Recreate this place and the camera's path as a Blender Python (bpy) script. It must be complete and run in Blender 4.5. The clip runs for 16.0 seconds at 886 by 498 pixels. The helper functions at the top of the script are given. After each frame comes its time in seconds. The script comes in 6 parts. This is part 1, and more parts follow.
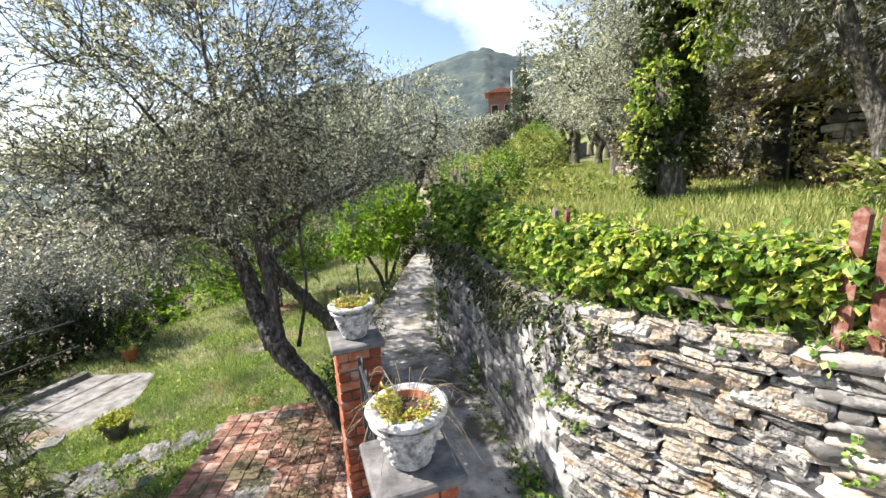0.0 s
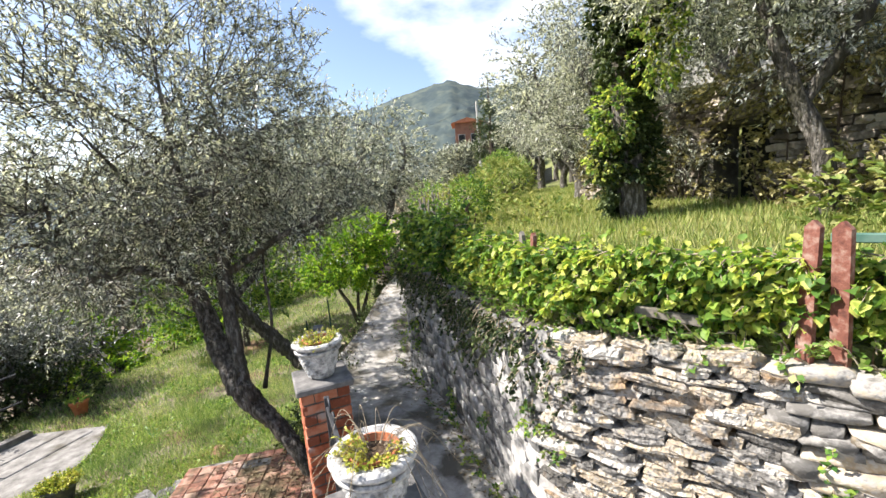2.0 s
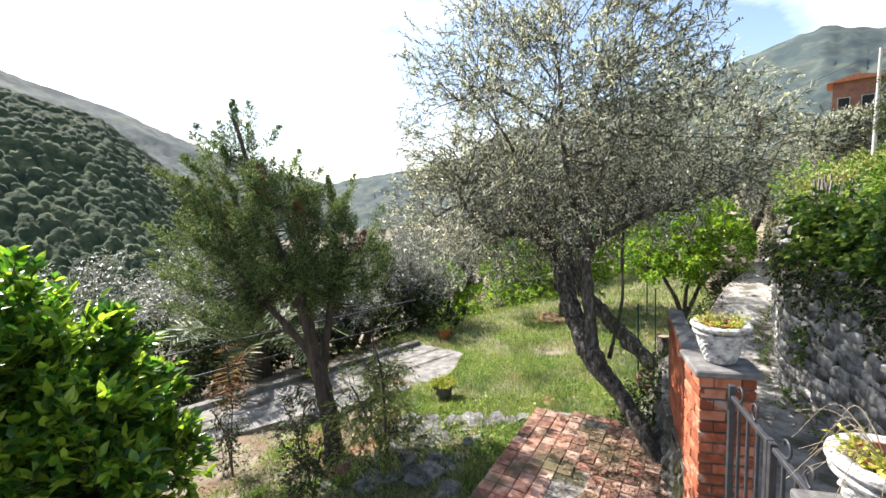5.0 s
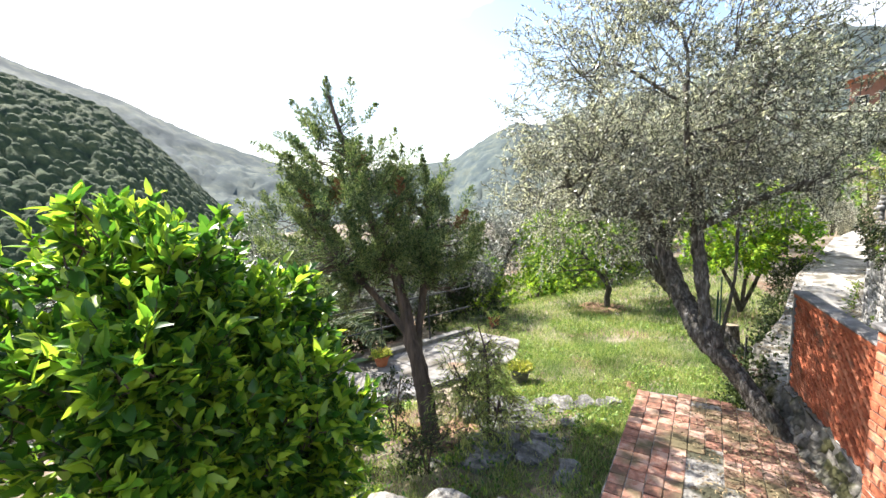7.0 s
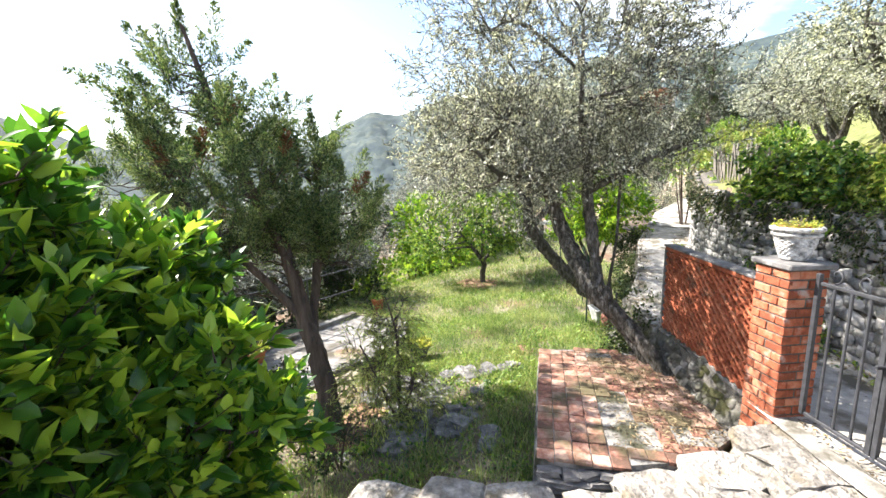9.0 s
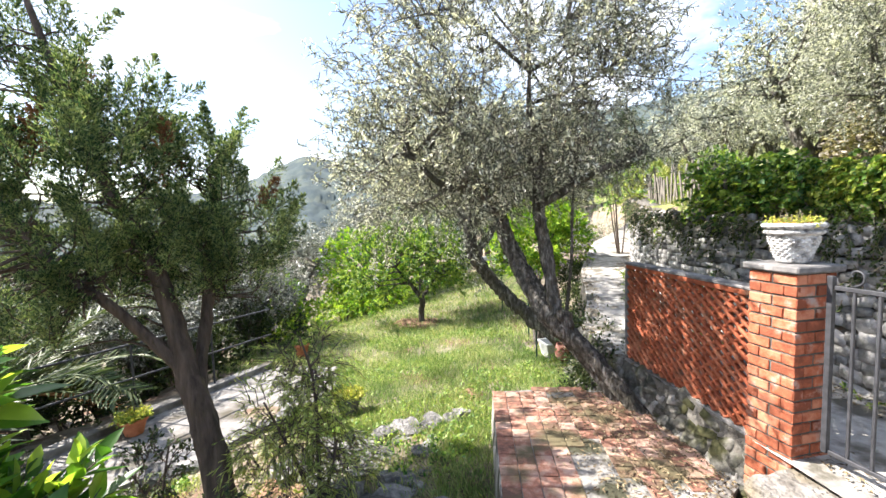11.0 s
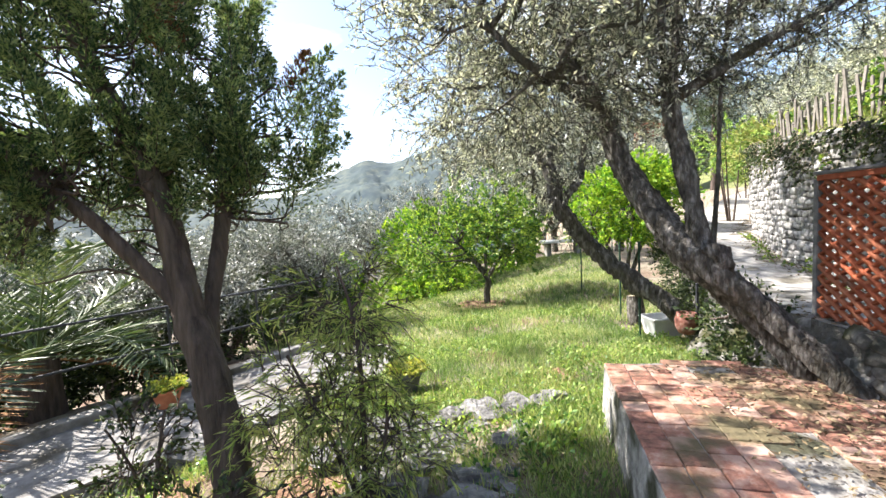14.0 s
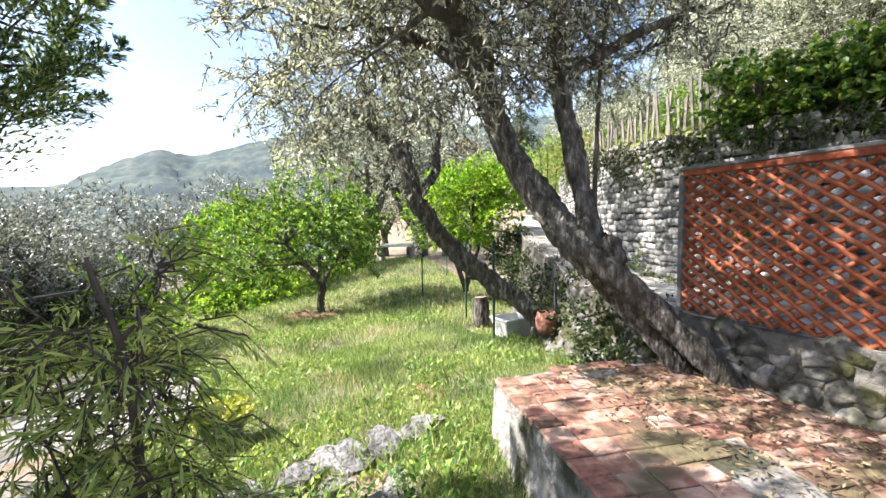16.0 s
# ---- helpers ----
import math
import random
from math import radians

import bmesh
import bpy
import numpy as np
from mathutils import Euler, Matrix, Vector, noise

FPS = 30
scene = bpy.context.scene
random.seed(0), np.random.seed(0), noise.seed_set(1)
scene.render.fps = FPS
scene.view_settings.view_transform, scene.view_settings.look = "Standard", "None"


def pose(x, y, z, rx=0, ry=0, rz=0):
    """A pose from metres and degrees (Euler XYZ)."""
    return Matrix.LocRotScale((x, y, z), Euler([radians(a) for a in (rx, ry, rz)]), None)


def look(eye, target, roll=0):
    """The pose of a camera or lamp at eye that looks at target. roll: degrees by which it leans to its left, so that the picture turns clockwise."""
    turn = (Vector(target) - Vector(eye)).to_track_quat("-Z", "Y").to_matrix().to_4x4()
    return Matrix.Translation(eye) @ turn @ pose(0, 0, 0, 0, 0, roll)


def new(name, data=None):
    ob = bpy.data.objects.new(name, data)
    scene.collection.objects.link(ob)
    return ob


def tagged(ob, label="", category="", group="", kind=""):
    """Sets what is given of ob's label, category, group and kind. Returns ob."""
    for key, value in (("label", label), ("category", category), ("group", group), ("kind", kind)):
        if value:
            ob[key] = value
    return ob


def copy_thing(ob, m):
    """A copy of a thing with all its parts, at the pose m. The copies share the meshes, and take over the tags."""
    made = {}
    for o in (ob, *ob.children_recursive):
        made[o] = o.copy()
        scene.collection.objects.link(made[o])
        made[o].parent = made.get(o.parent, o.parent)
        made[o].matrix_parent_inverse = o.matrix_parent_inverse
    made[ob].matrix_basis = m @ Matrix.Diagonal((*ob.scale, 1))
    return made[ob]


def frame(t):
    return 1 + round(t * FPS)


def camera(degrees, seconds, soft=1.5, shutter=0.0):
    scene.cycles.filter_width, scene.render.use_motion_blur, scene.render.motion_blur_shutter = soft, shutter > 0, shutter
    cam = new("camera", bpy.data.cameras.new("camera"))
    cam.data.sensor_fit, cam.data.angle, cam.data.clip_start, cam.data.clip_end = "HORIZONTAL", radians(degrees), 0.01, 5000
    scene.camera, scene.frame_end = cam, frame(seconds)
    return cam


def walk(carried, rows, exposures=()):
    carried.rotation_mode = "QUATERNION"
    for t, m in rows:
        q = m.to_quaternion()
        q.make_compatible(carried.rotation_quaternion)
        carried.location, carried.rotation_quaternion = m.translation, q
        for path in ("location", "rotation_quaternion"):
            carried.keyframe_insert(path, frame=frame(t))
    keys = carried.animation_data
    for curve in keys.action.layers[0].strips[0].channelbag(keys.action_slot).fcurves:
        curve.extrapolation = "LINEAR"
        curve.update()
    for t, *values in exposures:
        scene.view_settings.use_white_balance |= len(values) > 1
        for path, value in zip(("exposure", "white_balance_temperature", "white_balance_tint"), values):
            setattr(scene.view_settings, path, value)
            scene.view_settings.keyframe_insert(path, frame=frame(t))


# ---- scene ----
cam = camera(93.7, 16.0)
PATH = [
    (0, (0.207, -2.735, 2.511), (0.62, -0.821, 2.103), -3.1),
    (0.5, (0.215, -2.728, 2.51), (0.591, -0.802, 2.127), -3.6),
    (1, (0.221, -2.723, 2.51), (0.603, -0.796, 2.134), -3.5),
    (1.5, (0.247, -2.701, 2.507), (0.736, -0.787, 2.193), -4.2),
    (2, (0.257, -2.692, 2.506), (0.807, -0.791, 2.22), -4.9),
    (2.5, (0.262, -2.688, 2.506), (0.765, -0.772, 2.227), -5.3),
    (3, (0.23, -2.718, 2.51), (0.279, -0.727, 2.329), -7.1),
    (3.5, (0.093, -2.747, 2.516), (-0.228, -0.779, 2.364), -5.5),
    (4, (-0.06, -2.768, 2.478), (-0.622, -0.879, 2.137), -6.0),
    (4.5, (-0.176, -2.768, 2.472), (-0.742, -0.896, 2.05), -2.1),
    (5, (-0.37, -2.838, 2.483), (-1.152, -1.016, 2.225), -3.5),
    (5.2, (-0.435, -2.867, 2.501), (-1.343, -1.106, 2.23), -3.2),
    (7.3, (-1.58, -3.303, 2.342), (-2.294, -1.456, 2.062), -2.3),
    (7.5, (-1.641, -3.293, 2.323), (-2.233, -1.398, 2.079), -1.6),
    (8, (-1.752, -3.259, 2.227), (-2.133, -1.31, 1.985), -2.0),
    (8.5, (-1.894, -3.151, 2.126), (-2.037, -1.184, 1.796), -1.9),
    (9, (-2.015, -3.058, 2.08), (-2.155, -1.095, 1.727), -1.6),
    (9.2, (-2.02, -2.977, 2.104), (-2.111, -1.0, 1.817), -2.2),
    (11.3, (-2.044, -2.254, 1.662), (-1.861, -0.268, 1.507), -1.4),
    (11.5, (-2.064, -2.207, 1.593), (-1.894, -0.224, 1.393), -0.8),
    (12, (-2.078, -2.027, 1.532), (-2.054, -0.032, 1.393), -3.5),
    (12.5, (-2.045, -1.837, 1.411), (-2.005, 0.154, 1.231), -3.5),
    (13, (-2.104, -1.663, 1.318), (-2.111, 0.325, 1.096), -2.9),
    (13.5, (-2.111, -1.48, 1.187), (-2.278, 0.487, 0.87), -2.4),
    (14, (-2.188, -1.299, 1.095), (-2.294, 0.693, 0.953), -2.8),
    (14.5, (-2.264, -1.061, 0.946), (-2.458, 0.925, 0.808), -2.6),
    (15, (-2.333, -0.812, 0.953), (-2.234, 1.179, 0.799), -1.3),
    (15.5, (-2.404, -0.644, 0.95), (-1.967, 1.298, 0.75), -2.5),
    (16, (-2.375, -0.506, 0.96), (-1.661, 1.357, 0.823), -0.8),
]
EXPOSURES = [(0, 1.38, 6480, 13), (3, 1.38, 6480, 13), (5, 1.5, 6500, 12), (8, 1.98, 6520, 12), (12, 1.95, 6450, 14), (16, 1.92, 6380, 14)]
walk(cam, [(t, look(eye, target, roll)) for t, eye, target, roll in PATH], EXPOSURES)

# ---- world, sun ----
SUN_DIR = Vector((-0.80, 0.28, 0.83)).normalized()   # towards the sun
SUN_EL = math.asin(SUN_DIR.z)
world = bpy.data.worlds.new("sky")
scene.world = world
world.use_nodes = True
wn, wl = world.node_tree.nodes, world.node_tree.links
wn.clear()
w_out = wn.new("ShaderNodeOutputWorld")
w_bg = wn.new("ShaderNodeBackground")
w_sky = wn.new("ShaderNodeTexSky")
w_sky.sky_type = "NISHITA"
w_sky.sun_disc = False
w_sky.sun_elevation = SUN_EL
w_sky.sun_rotation = math.atan2(SUN_DIR.x, SUN_DIR.y)
w_sky.dust_density = 1.2
w_bg.inputs["Strength"].default_value = 0.095
# clouds: soft white banks, thickest low over the valley
w_co = wn.new("ShaderNodeTexCoord")
w_map = wn.new("ShaderNodeMapping")
w_map.inputs["Scale"].default_value = (1.0, 1.0, 2.2)
w_map.inputs["Location"].default_value = (0.9, 0.45, 0.1)
w_noi = wn.new("ShaderNodeTexNoise")
w_noi.inputs["Scale"].default_value = 1.7
w_noi.inputs["Detail"].default_value = 7
w_noi.inputs["Roughness"].default_value = 0.52
w_ramp = wn.new("ShaderNodeValToRGB")
w_ramp.color_ramp.elements[0].position = 0.52
w_ramp.color_ramp.elements[1].position = 0.68
w_mix = wn.new("ShaderNodeMix")
w_mix.data_type = "RGBA"
w_mix.inputs["B"].default_value = (8.5, 8.8, 9.2, 1)
wl.new(w_co.outputs["Generated"], w_map.inputs["Vector"])
wl.new(w_map.outputs["Vector"], w_noi.inputs["Vector"])
wl.new(w_noi.outputs["Fac"], w_ramp.inputs["Fac"])
wl.new(w_ramp.outputs["Color"], w_mix.inputs["Factor"])
wl.new(w_sky.outputs["Color"], w_mix.inputs["A"])
wl.new(w_mix.outputs["Result"], w_bg.inputs["Color"])
wl.new(w_bg.outputs["Background"], w_out.inputs["Surface"])

sun = new("sun", bpy.data.lights.new("sun", "SUN"))
sun.data.energy = 4.9
sun.data.angle = radians(0.53)
sun.data.color = (1.0, 0.95, 0.87)
sun.matrix_world = look(SUN_DIR * 60, (0, 0, 0))


# ---- materials ----
def material(name, stops, scale=6.0, rough=0.85, bump=0.3, bump_scale=40.0, per="", spread=0.25,
             metal=0.0, translucent=0.0, detail=6.0, spec=0.3, second=None, second_scale=1.2, second_at=(0.5, 0.6), bump_dist=0.01, stretch=1.0):
    """Noise-driven principled material. stops: colours along the noise. per: 'island' or 'object' random shade."""
    m = bpy.data.materials.new(name)
    m.use_nodes = True
    n, l = m.node_tree.nodes, m.node_tree.links
    bsdf = n["Principled BSDF"]
    co = n.new("ShaderNodeTexCoord")
    geo = n.new("ShaderNodeNewGeometry")
    vec = geo.outputs["Position"]
    if stretch != 1.0:
        mp = n.new("ShaderNodeMapping")
        mp.inputs["Scale"].default_value = (1.0, 1.0, stretch)
        l.new(vec, mp.inputs["Vector"])
        vec = mp.outputs["Vector"]
    noi = n.new("ShaderNodeTexNoise")
    noi.inputs["Scale"].default_value = scale
    noi.inputs["Detail"].default_value = detail
    noi.inputs["Roughness"].default_value = 0.62
    l.new(vec, noi.inputs["Vector"])
    fac = noi.outputs["Fac"]
    rnd = None
    if per == "island":
        rnd = geo.outputs["Random Per Island"]
    elif per == "object":
        rnd = n.new("ShaderNodeObjectInfo").outputs["Random"]
    if rnd is not None:
        mixf = n.new("ShaderNodeMath")
        mixf.operation = "MULTIPLY_ADD"
        mixf.inputs[1].default_value = spread
        sub = n.new("ShaderNodeMath")
        sub.operation = "SUBTRACT"
        sub.inputs[1].default_value = spread / 2
        l.new(rnd, mixf.inputs[0])
        l.new(fac, sub.inputs[0])
        l.new(sub.outputs[0], mixf.inputs[2])
        fac = mixf.outputs[0]
    ramp = n.new("ShaderNodeValToRGB")
    el = ramp.color_ramp.elements
    lo, hi = 0.3, 0.7
    for i, c in enumerate(stops):
        p = lo + (hi - lo) * i / max(1, len(stops) - 1)
        e = el[i] if i < 2 else el.new(p)
        e.position = p
        e.color = (*c, 1)
    l.new(fac, ramp.inputs["Fac"])
    col = ramp.outputs["Color"]
    if second is not None:
        n2 = n.new("ShaderNodeTexNoise")
        n2.inputs["Scale"].default_value = second_scale
        n2.inputs["Detail"].default_value = 5
        l.new(vec, n2.inputs["Vector"])
        mr = n.new("ShaderNodeMapRange")
        mr.inputs["From Min"].default_value, mr.inputs["From Max"].default_value = second_at
        l.new(n2.outputs["Fac"], mr.inputs["Value"])
        mx = n.new("ShaderNodeMix")
        mx.data_type = "RGBA"
        l.new(mr.outputs["Result"], mx.inputs["Factor"])
        l.new(col, mx.inputs["A"])
        mx.inputs["B"].default_value = (*second, 1)
        col = mx.outputs["Result"]
    l.new(col, bsdf.inputs["Base Color"])
    bsdf.inputs["Roughness"].default_value = rough
    bsdf.inputs["Metallic"].default_value = metal
    bsdf.inputs["Specular IOR Level"].default_value = spec
    if bump:
        bn = n.new("ShaderNodeTexNoise")
        bn.inputs["Scale"].default_value = bump_scale
        bn.inputs["Detail"].default_value = 5
        l.new(vec, bn.inputs["Vector"])
        b = n.new("ShaderNodeBump")
        b.inputs["Strength"].default_value = bump
        b.inputs["Distance"].default_value = bump_dist
        l.new(bn.outputs["Fac"], b.inputs["Height"])
        l.new(b.outputs["Normal"], bsdf.inputs["Normal"])
    if translucent:
        tr = n.new("ShaderNodeBsdfTranslucent")
        hue = n.new("ShaderNodeMix")
        hue.data_type = "RGBA"
        hue.blend_type = "MULTIPLY"
        hue.inputs["Factor"].default_value = 1
        hue.inputs["B"].default_value = (1.28, 1.28, 0.78, 1)
        l.new(col, hue.inputs["A"])
        l.new(hue.outputs["Result"], tr.inputs["Color"])
        ms = n.new("ShaderNodeMixShader")
        ms.inputs["Fac"].default_value = translucent
        l.new(bsdf.outputs["BSDF"], ms.inputs[1])
        l.new(tr.outputs["BSDF"], ms.inputs[2])
        l.new(ms.outputs["Shader"], n["Material Output"].inputs["Surface"])
    return m


M_GROUND = material("meadow_soil", [(0.07, 0.056, 0.038), (0.15, 0.125, 0.09), (0.24, 0.205, 0.15), (0.16, 0.165, 0.09)], 2.2, 0.95, 0.9, 30, detail=9, bump_dist=0.03, second=(0.16, 0.10, 0.065), second_scale=1.6, second_at=(0.52, 0.66))
M_UPPER = material("dry_meadow", [(0.07, 0.075, 0.03), (0.14, 0.16, 0.05), (0.22, 0.21, 0.08)], 3.0, 0.95, 0.8, 25, bump_dist=0.03)
M_PATH = material("concrete_path", [(0.20, 0.19, 0.17), (0.36, 0.345, 0.315), (0.50, 0.48, 0.44)], 9.0, 0.95, 1.0, 45, detail=10, second=(0.13, 0.12, 0.095), second_scale=3.4, second_at=(0.50, 0.62))
M_TERRACE = material("terrace_concrete", [(0.10, 0.095, 0.088), (0.21, 0.20, 0.185), (0.31, 0.30, 0.28)], 7.0, 0.9, 0.8, 50, detail=10, second=(0.08, 0.07, 0.05), second_scale=2.2, second_at=(0.50, 0.66))
M_MORTAR = material("wall_mortar", [(0.06, 0.055, 0.045), (0.16, 0.15, 0.13)], 9.0, 0.95, 0.8, 30, bump_dist=0.03)
M_BLOCK = material("plaster_bank", [(0.09, 0.085, 0.075), (0.24, 0.23, 0.21), (0.38, 0.36, 0.33)], 7.0, 0.95, 0.9, 18, bump_dist=0.04, second=(0.05, 0.05, 0.03), second_scale=3, second_at=(0.5, 0.6))
M_STONE = material("grey_rubble", [(0.12, 0.12, 0.117), (0.29, 0.285, 0.275), (0.47, 0.455, 0.43)], 14.0, 0.9, 0.7, 45, per="object", spread=0.4)
M_SLAB = material("schist_slab", [(0.12, 0.115, 0.105), (0.29, 0.28, 0.26), (0.38, 0.31, 0.215), (0.47, 0.45, 0.41)], 22.0, 0.9, 1.0, 38, per="object", spread=0.6, bump_dist=0.045, second=(0.30, 0.19, 0.09), second_scale=4, second_at=(0.58, 0.7))
M_STEP = material("pale_step_stone", [(0.12, 0.11, 0.095), (0.25, 0.235, 0.21), (0.40, 0.385, 0.36)], 13.0, 0.9, 1.0, 28, bump_dist=0.03, per="object", spread=0.2, second=(0.18, 0.15, 0.10), second_scale=5, second_at=(0.55, 0.7))
M_BRICK = material("red_brick", [(0.20, 0.06, 0.03), (0.36, 0.105, 0.05), (0.46, 0.19, 0.11)], 18.0, 0.9, 0.5, 80, per="object", spread=0.5, second=(0.35, 0.30, 0.27), second_scale=9, second_at=(0.6, 0.75))
M_TILE = material("worn_terracotta", [(0.12, 0.07, 0.05), (0.31, 0.145, 0.10), (0.43, 0.29, 0.225)], 16.0, 0.9, 0.8, 60, per="object", spread=0.45, second=(0.12, 0.10, 0.055), second_scale=2.6, second_at=(0.49, 0.62))
M_LATTICE = material("terracotta_lattice", [(0.20, 0.05, 0.022), (0.33, 0.09, 0.04), (0.40, 0.15, 0.08)], 12.0, 0.85, 0.4, 60, per="object", spread=0.3, second=(0.14, 0.08, 0.05), second_scale=7, second_at=(0.58, 0.72))
M_ROCK = material("garden_rock", [(0.06, 0.06, 0.058), (0.15, 0.147, 0.14), (0.30, 0.29, 0.275)], 9.0, 0.95, 1.0, 30, per="object", spread=0.3, bump_dist=0.03)
M_SLATE = material("weathered_slate", [(0.07, 0.07, 0.07), (0.15, 0.145, 0.14), (0.26, 0.25, 0.24)], 9.0, 0.8, 0.5, 40)
M_IRON = material("dark_iron", [(0.03, 0.031, 0.034), (0.07, 0.072, 0.08)], 20.0, 0.55, 0.2, 90, metal=0.3, spec=0.4)
M_URN = material("white_distressed_urn", [(0.06, 0.06, 0.06), (0.40, 0.395, 0.38), (0.70, 0.69, 0.67)], 26.0, 0.9, 0.8, 60, detail=8)
M_TERRA = material("terracotta_pot", [(0.40, 0.13, 0.06), (0.55, 0.22, 0.11)], 12.0, 0.85, 0.3, 60)
M_SOIL = material("dark_soil", [(0.03, 0.022, 0.015), (0.09, 0.06, 0.035)], 30.0, 1.0, 0.9, 60, bump_dist=0.02)
M_BARK = material("olive_bark", [(0.02, 0.018, 0.015), (0.10, 0.09, 0.075), (0.33, 0.31, 0.28)], 26.0, 0.95, 1.0, 45, detail=10, bump_dist=0.06, stretch=0.3, second=(0.07, 0.065, 0.045), second_scale=3.5, second_at=(0.5, 0.64))
M_BARK2 = material("juniper_bark", [(0.045, 0.034, 0.028), (0.14, 0.105, 0.085)], 22.0, 0.95, 1.0, 40, bump_dist=0.03, stretch=0.15)
M_TWIG = material("dry_twig", [(0.16, 0.13, 0.09), (0.32, 0.27, 0.19)], 20.0, 0.9, 0.0)
M_OLIVE = material("olive_leaf", [(0.08, 0.092, 0.075), (0.25, 0.27, 0.23), (0.60, 0.61, 0.575)], 3.0, 0.38, 0.0, per="island", spread=0.95, translucent=0.4, spec=0.6)
# olive_leaf darkened: the backlit side of the left slope trees, put into colour
M_OLIVESHADE = material("olive_leaf_shaded", [(0.045, 0.056, 0.045), (0.13, 0.148, 0.125), (0.36, 0.375, 0.345)], 3.0, 0.42, 0.0, per="island", spread=0.95, translucent=0.16, spec=0.5)
M_JUN = material("juniper_leaf", [(0.032, 0.068, 0.032), (0.11, 0.18, 0.07), (0.28, 0.34, 0.14)], 2.5, 0.65, 0.0, per="island", spread=0.85, translucent=0.3)
M_LEMON = material("lemon_leaf", [(0.04, 0.12, 0.018), (0.115, 0.27, 0.028), (0.33, 0.47, 0.055)], 3.0, 0.33, 0.0, per="island", spread=0.85, translucent=0.5, spec=0.6)
M_CITRUS = material("citrus_leaf", [(0.04, 0.11, 0.025), (0.12, 0.23, 0.04), (0.30, 0.40, 0.07)], 2.0, 0.45, 0.0, per="island", spread=0.6, translucent=0.35)
M_BRIGHT = material("bright_leaf", [(0.08, 0.20, 0.02), (0.20, 0.38, 0.035), (0.40, 0.52, 0.06)], 2.0, 0.5, 0.0, per="island", spread=0.6, translucent=0.45)
M_WEED = material("weed_leaf", [(0.07, 0.15, 0.03), (0.17, 0.30, 0.06), (0.34, 0.44, 0.12)], 2.0, 0.5, 0.0, per="island", spread=0.7, translucent=0.4)
M_SUCC = material("succulent_leaf", [(0.14, 0.22, 0.04), (0.38, 0.42, 0.07), (0.55, 0.50, 0.12)], 2.0, 0.5, 0.0, per="island", spread=0.5, translucent=0.3)
M_PEPPER = material("feathery_leaf", [(0.20, 0.28, 0.08), (0.38, 0.46, 0.15), (0.55, 0.58, 0.24)], 2.0, 0.55, 0.0, per="island", spread=0.6, translucent=0.55)
M_LITTER = material("dry_leaf_litter", [(0.06, 0.045, 0.025), (0.15, 0.11, 0.06), (0.28, 0.22, 0.13)], 9.0, 0.9, 0.0, per="island", spread=0.6)
M_VINE = material("vine_leaf", [(0.09, 0.18, 0.035), (0.25, 0.38, 0.065), (0.50, 0.53, 0.13)], 1.6, 0.5, 0.0, per="island", spread=0.7, translucent=0.45)
M_GRASS = material("grass_blade", [(0.09, 0.16, 0.045), (0.20, 0.30, 0.09), (0.42, 0.44, 0.22)], 1.2, 0.6, 0.0, per="island", spread=0.5, translucent=0.35)
M_DRYGRASS = material("dry_grass_blade", [(0.12, 0.18, 0.04), (0.25, 0.30, 0.08), (0.38, 0.37, 0.15)], 1.2, 0.7, 0.0, per="island", spread=0.5, translucent=0.35)
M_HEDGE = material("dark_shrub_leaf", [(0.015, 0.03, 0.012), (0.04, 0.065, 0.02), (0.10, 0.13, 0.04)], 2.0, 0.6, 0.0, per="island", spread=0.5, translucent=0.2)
M_PALM = material("palm_leaf", [(0.03, 0.055, 0.02), (0.085, 0.13, 0.045), (0.18, 0.21, 0.09)], 2.0, 0.5, 0.0, per="island", spread=0.5, translucent=0.2)
M_PALMDRY = material("dry_palm_frond", [(0.20, 0.09, 0.03), (0.36, 0.19, 0.07)], 4.0, 0.8, 0.0, per="island", spread=0.5)
M_HILL = material("wooded_hill", [(0.016, 0.03, 0.018), (0.04, 0.062, 0.03), (0.10, 0.115, 0.055)], 0.35, 1.0, 0.6, 1.6, detail=14, bump_dist=0.6)
# valley haze is mixed into this blue-grey, not rendered as air
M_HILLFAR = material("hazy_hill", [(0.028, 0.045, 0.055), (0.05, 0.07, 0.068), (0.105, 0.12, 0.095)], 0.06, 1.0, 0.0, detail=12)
M_WOOD = material("grey_fence_wood", [(0.09, 0.08, 0.065), (0.22, 0.20, 0.17)], 14.0, 0.9, 0.4, 60, per="object")
M_REDWOOD = material("faded_red_wood", [(0.08, 0.03, 0.022), (0.17, 0.065, 0.045), (0.28, 0.2, 0.16)], 24.0, 0.8, 0.4, 60)
M_GREENMET = material("green_rail_paint", [(0.05, 0.12, 0.09), (0.12, 0.2, 0.16)], 14.0, 0.6, 0.1, 60)
M_SINK = material("white_ceramic", [(0.60, 0.60, 0.57), (0.75, 0.75, 0.72)], 9.0, 0.4, 0.05, 60, spec=0.5)
M_PLASTER = material("house_plaster_red", [(0.20, 0.09, 0.06), (0.30, 0.15, 0.10)], 1.5, 0.9, 0.3, 20)
M_WHITEWALL = material("house_plaster_pale", [(0.34, 0.33, 0.31), (0.42, 0.41, 0.39)], 1.5, 0.9, 0.1, 20)
M_ROOF = material("roof_tile", [(0.32, 0.11, 0.06), (0.48, 0.20, 0.11)], 6.0, 0.9, 0.4, 30)
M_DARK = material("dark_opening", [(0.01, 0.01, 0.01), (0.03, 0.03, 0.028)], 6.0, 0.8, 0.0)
M_POLE = material("concrete_pole", [(0.42, 0.40, 0.37), (0.55, 0.53, 0.5)], 6.0, 0.9, 0.1)


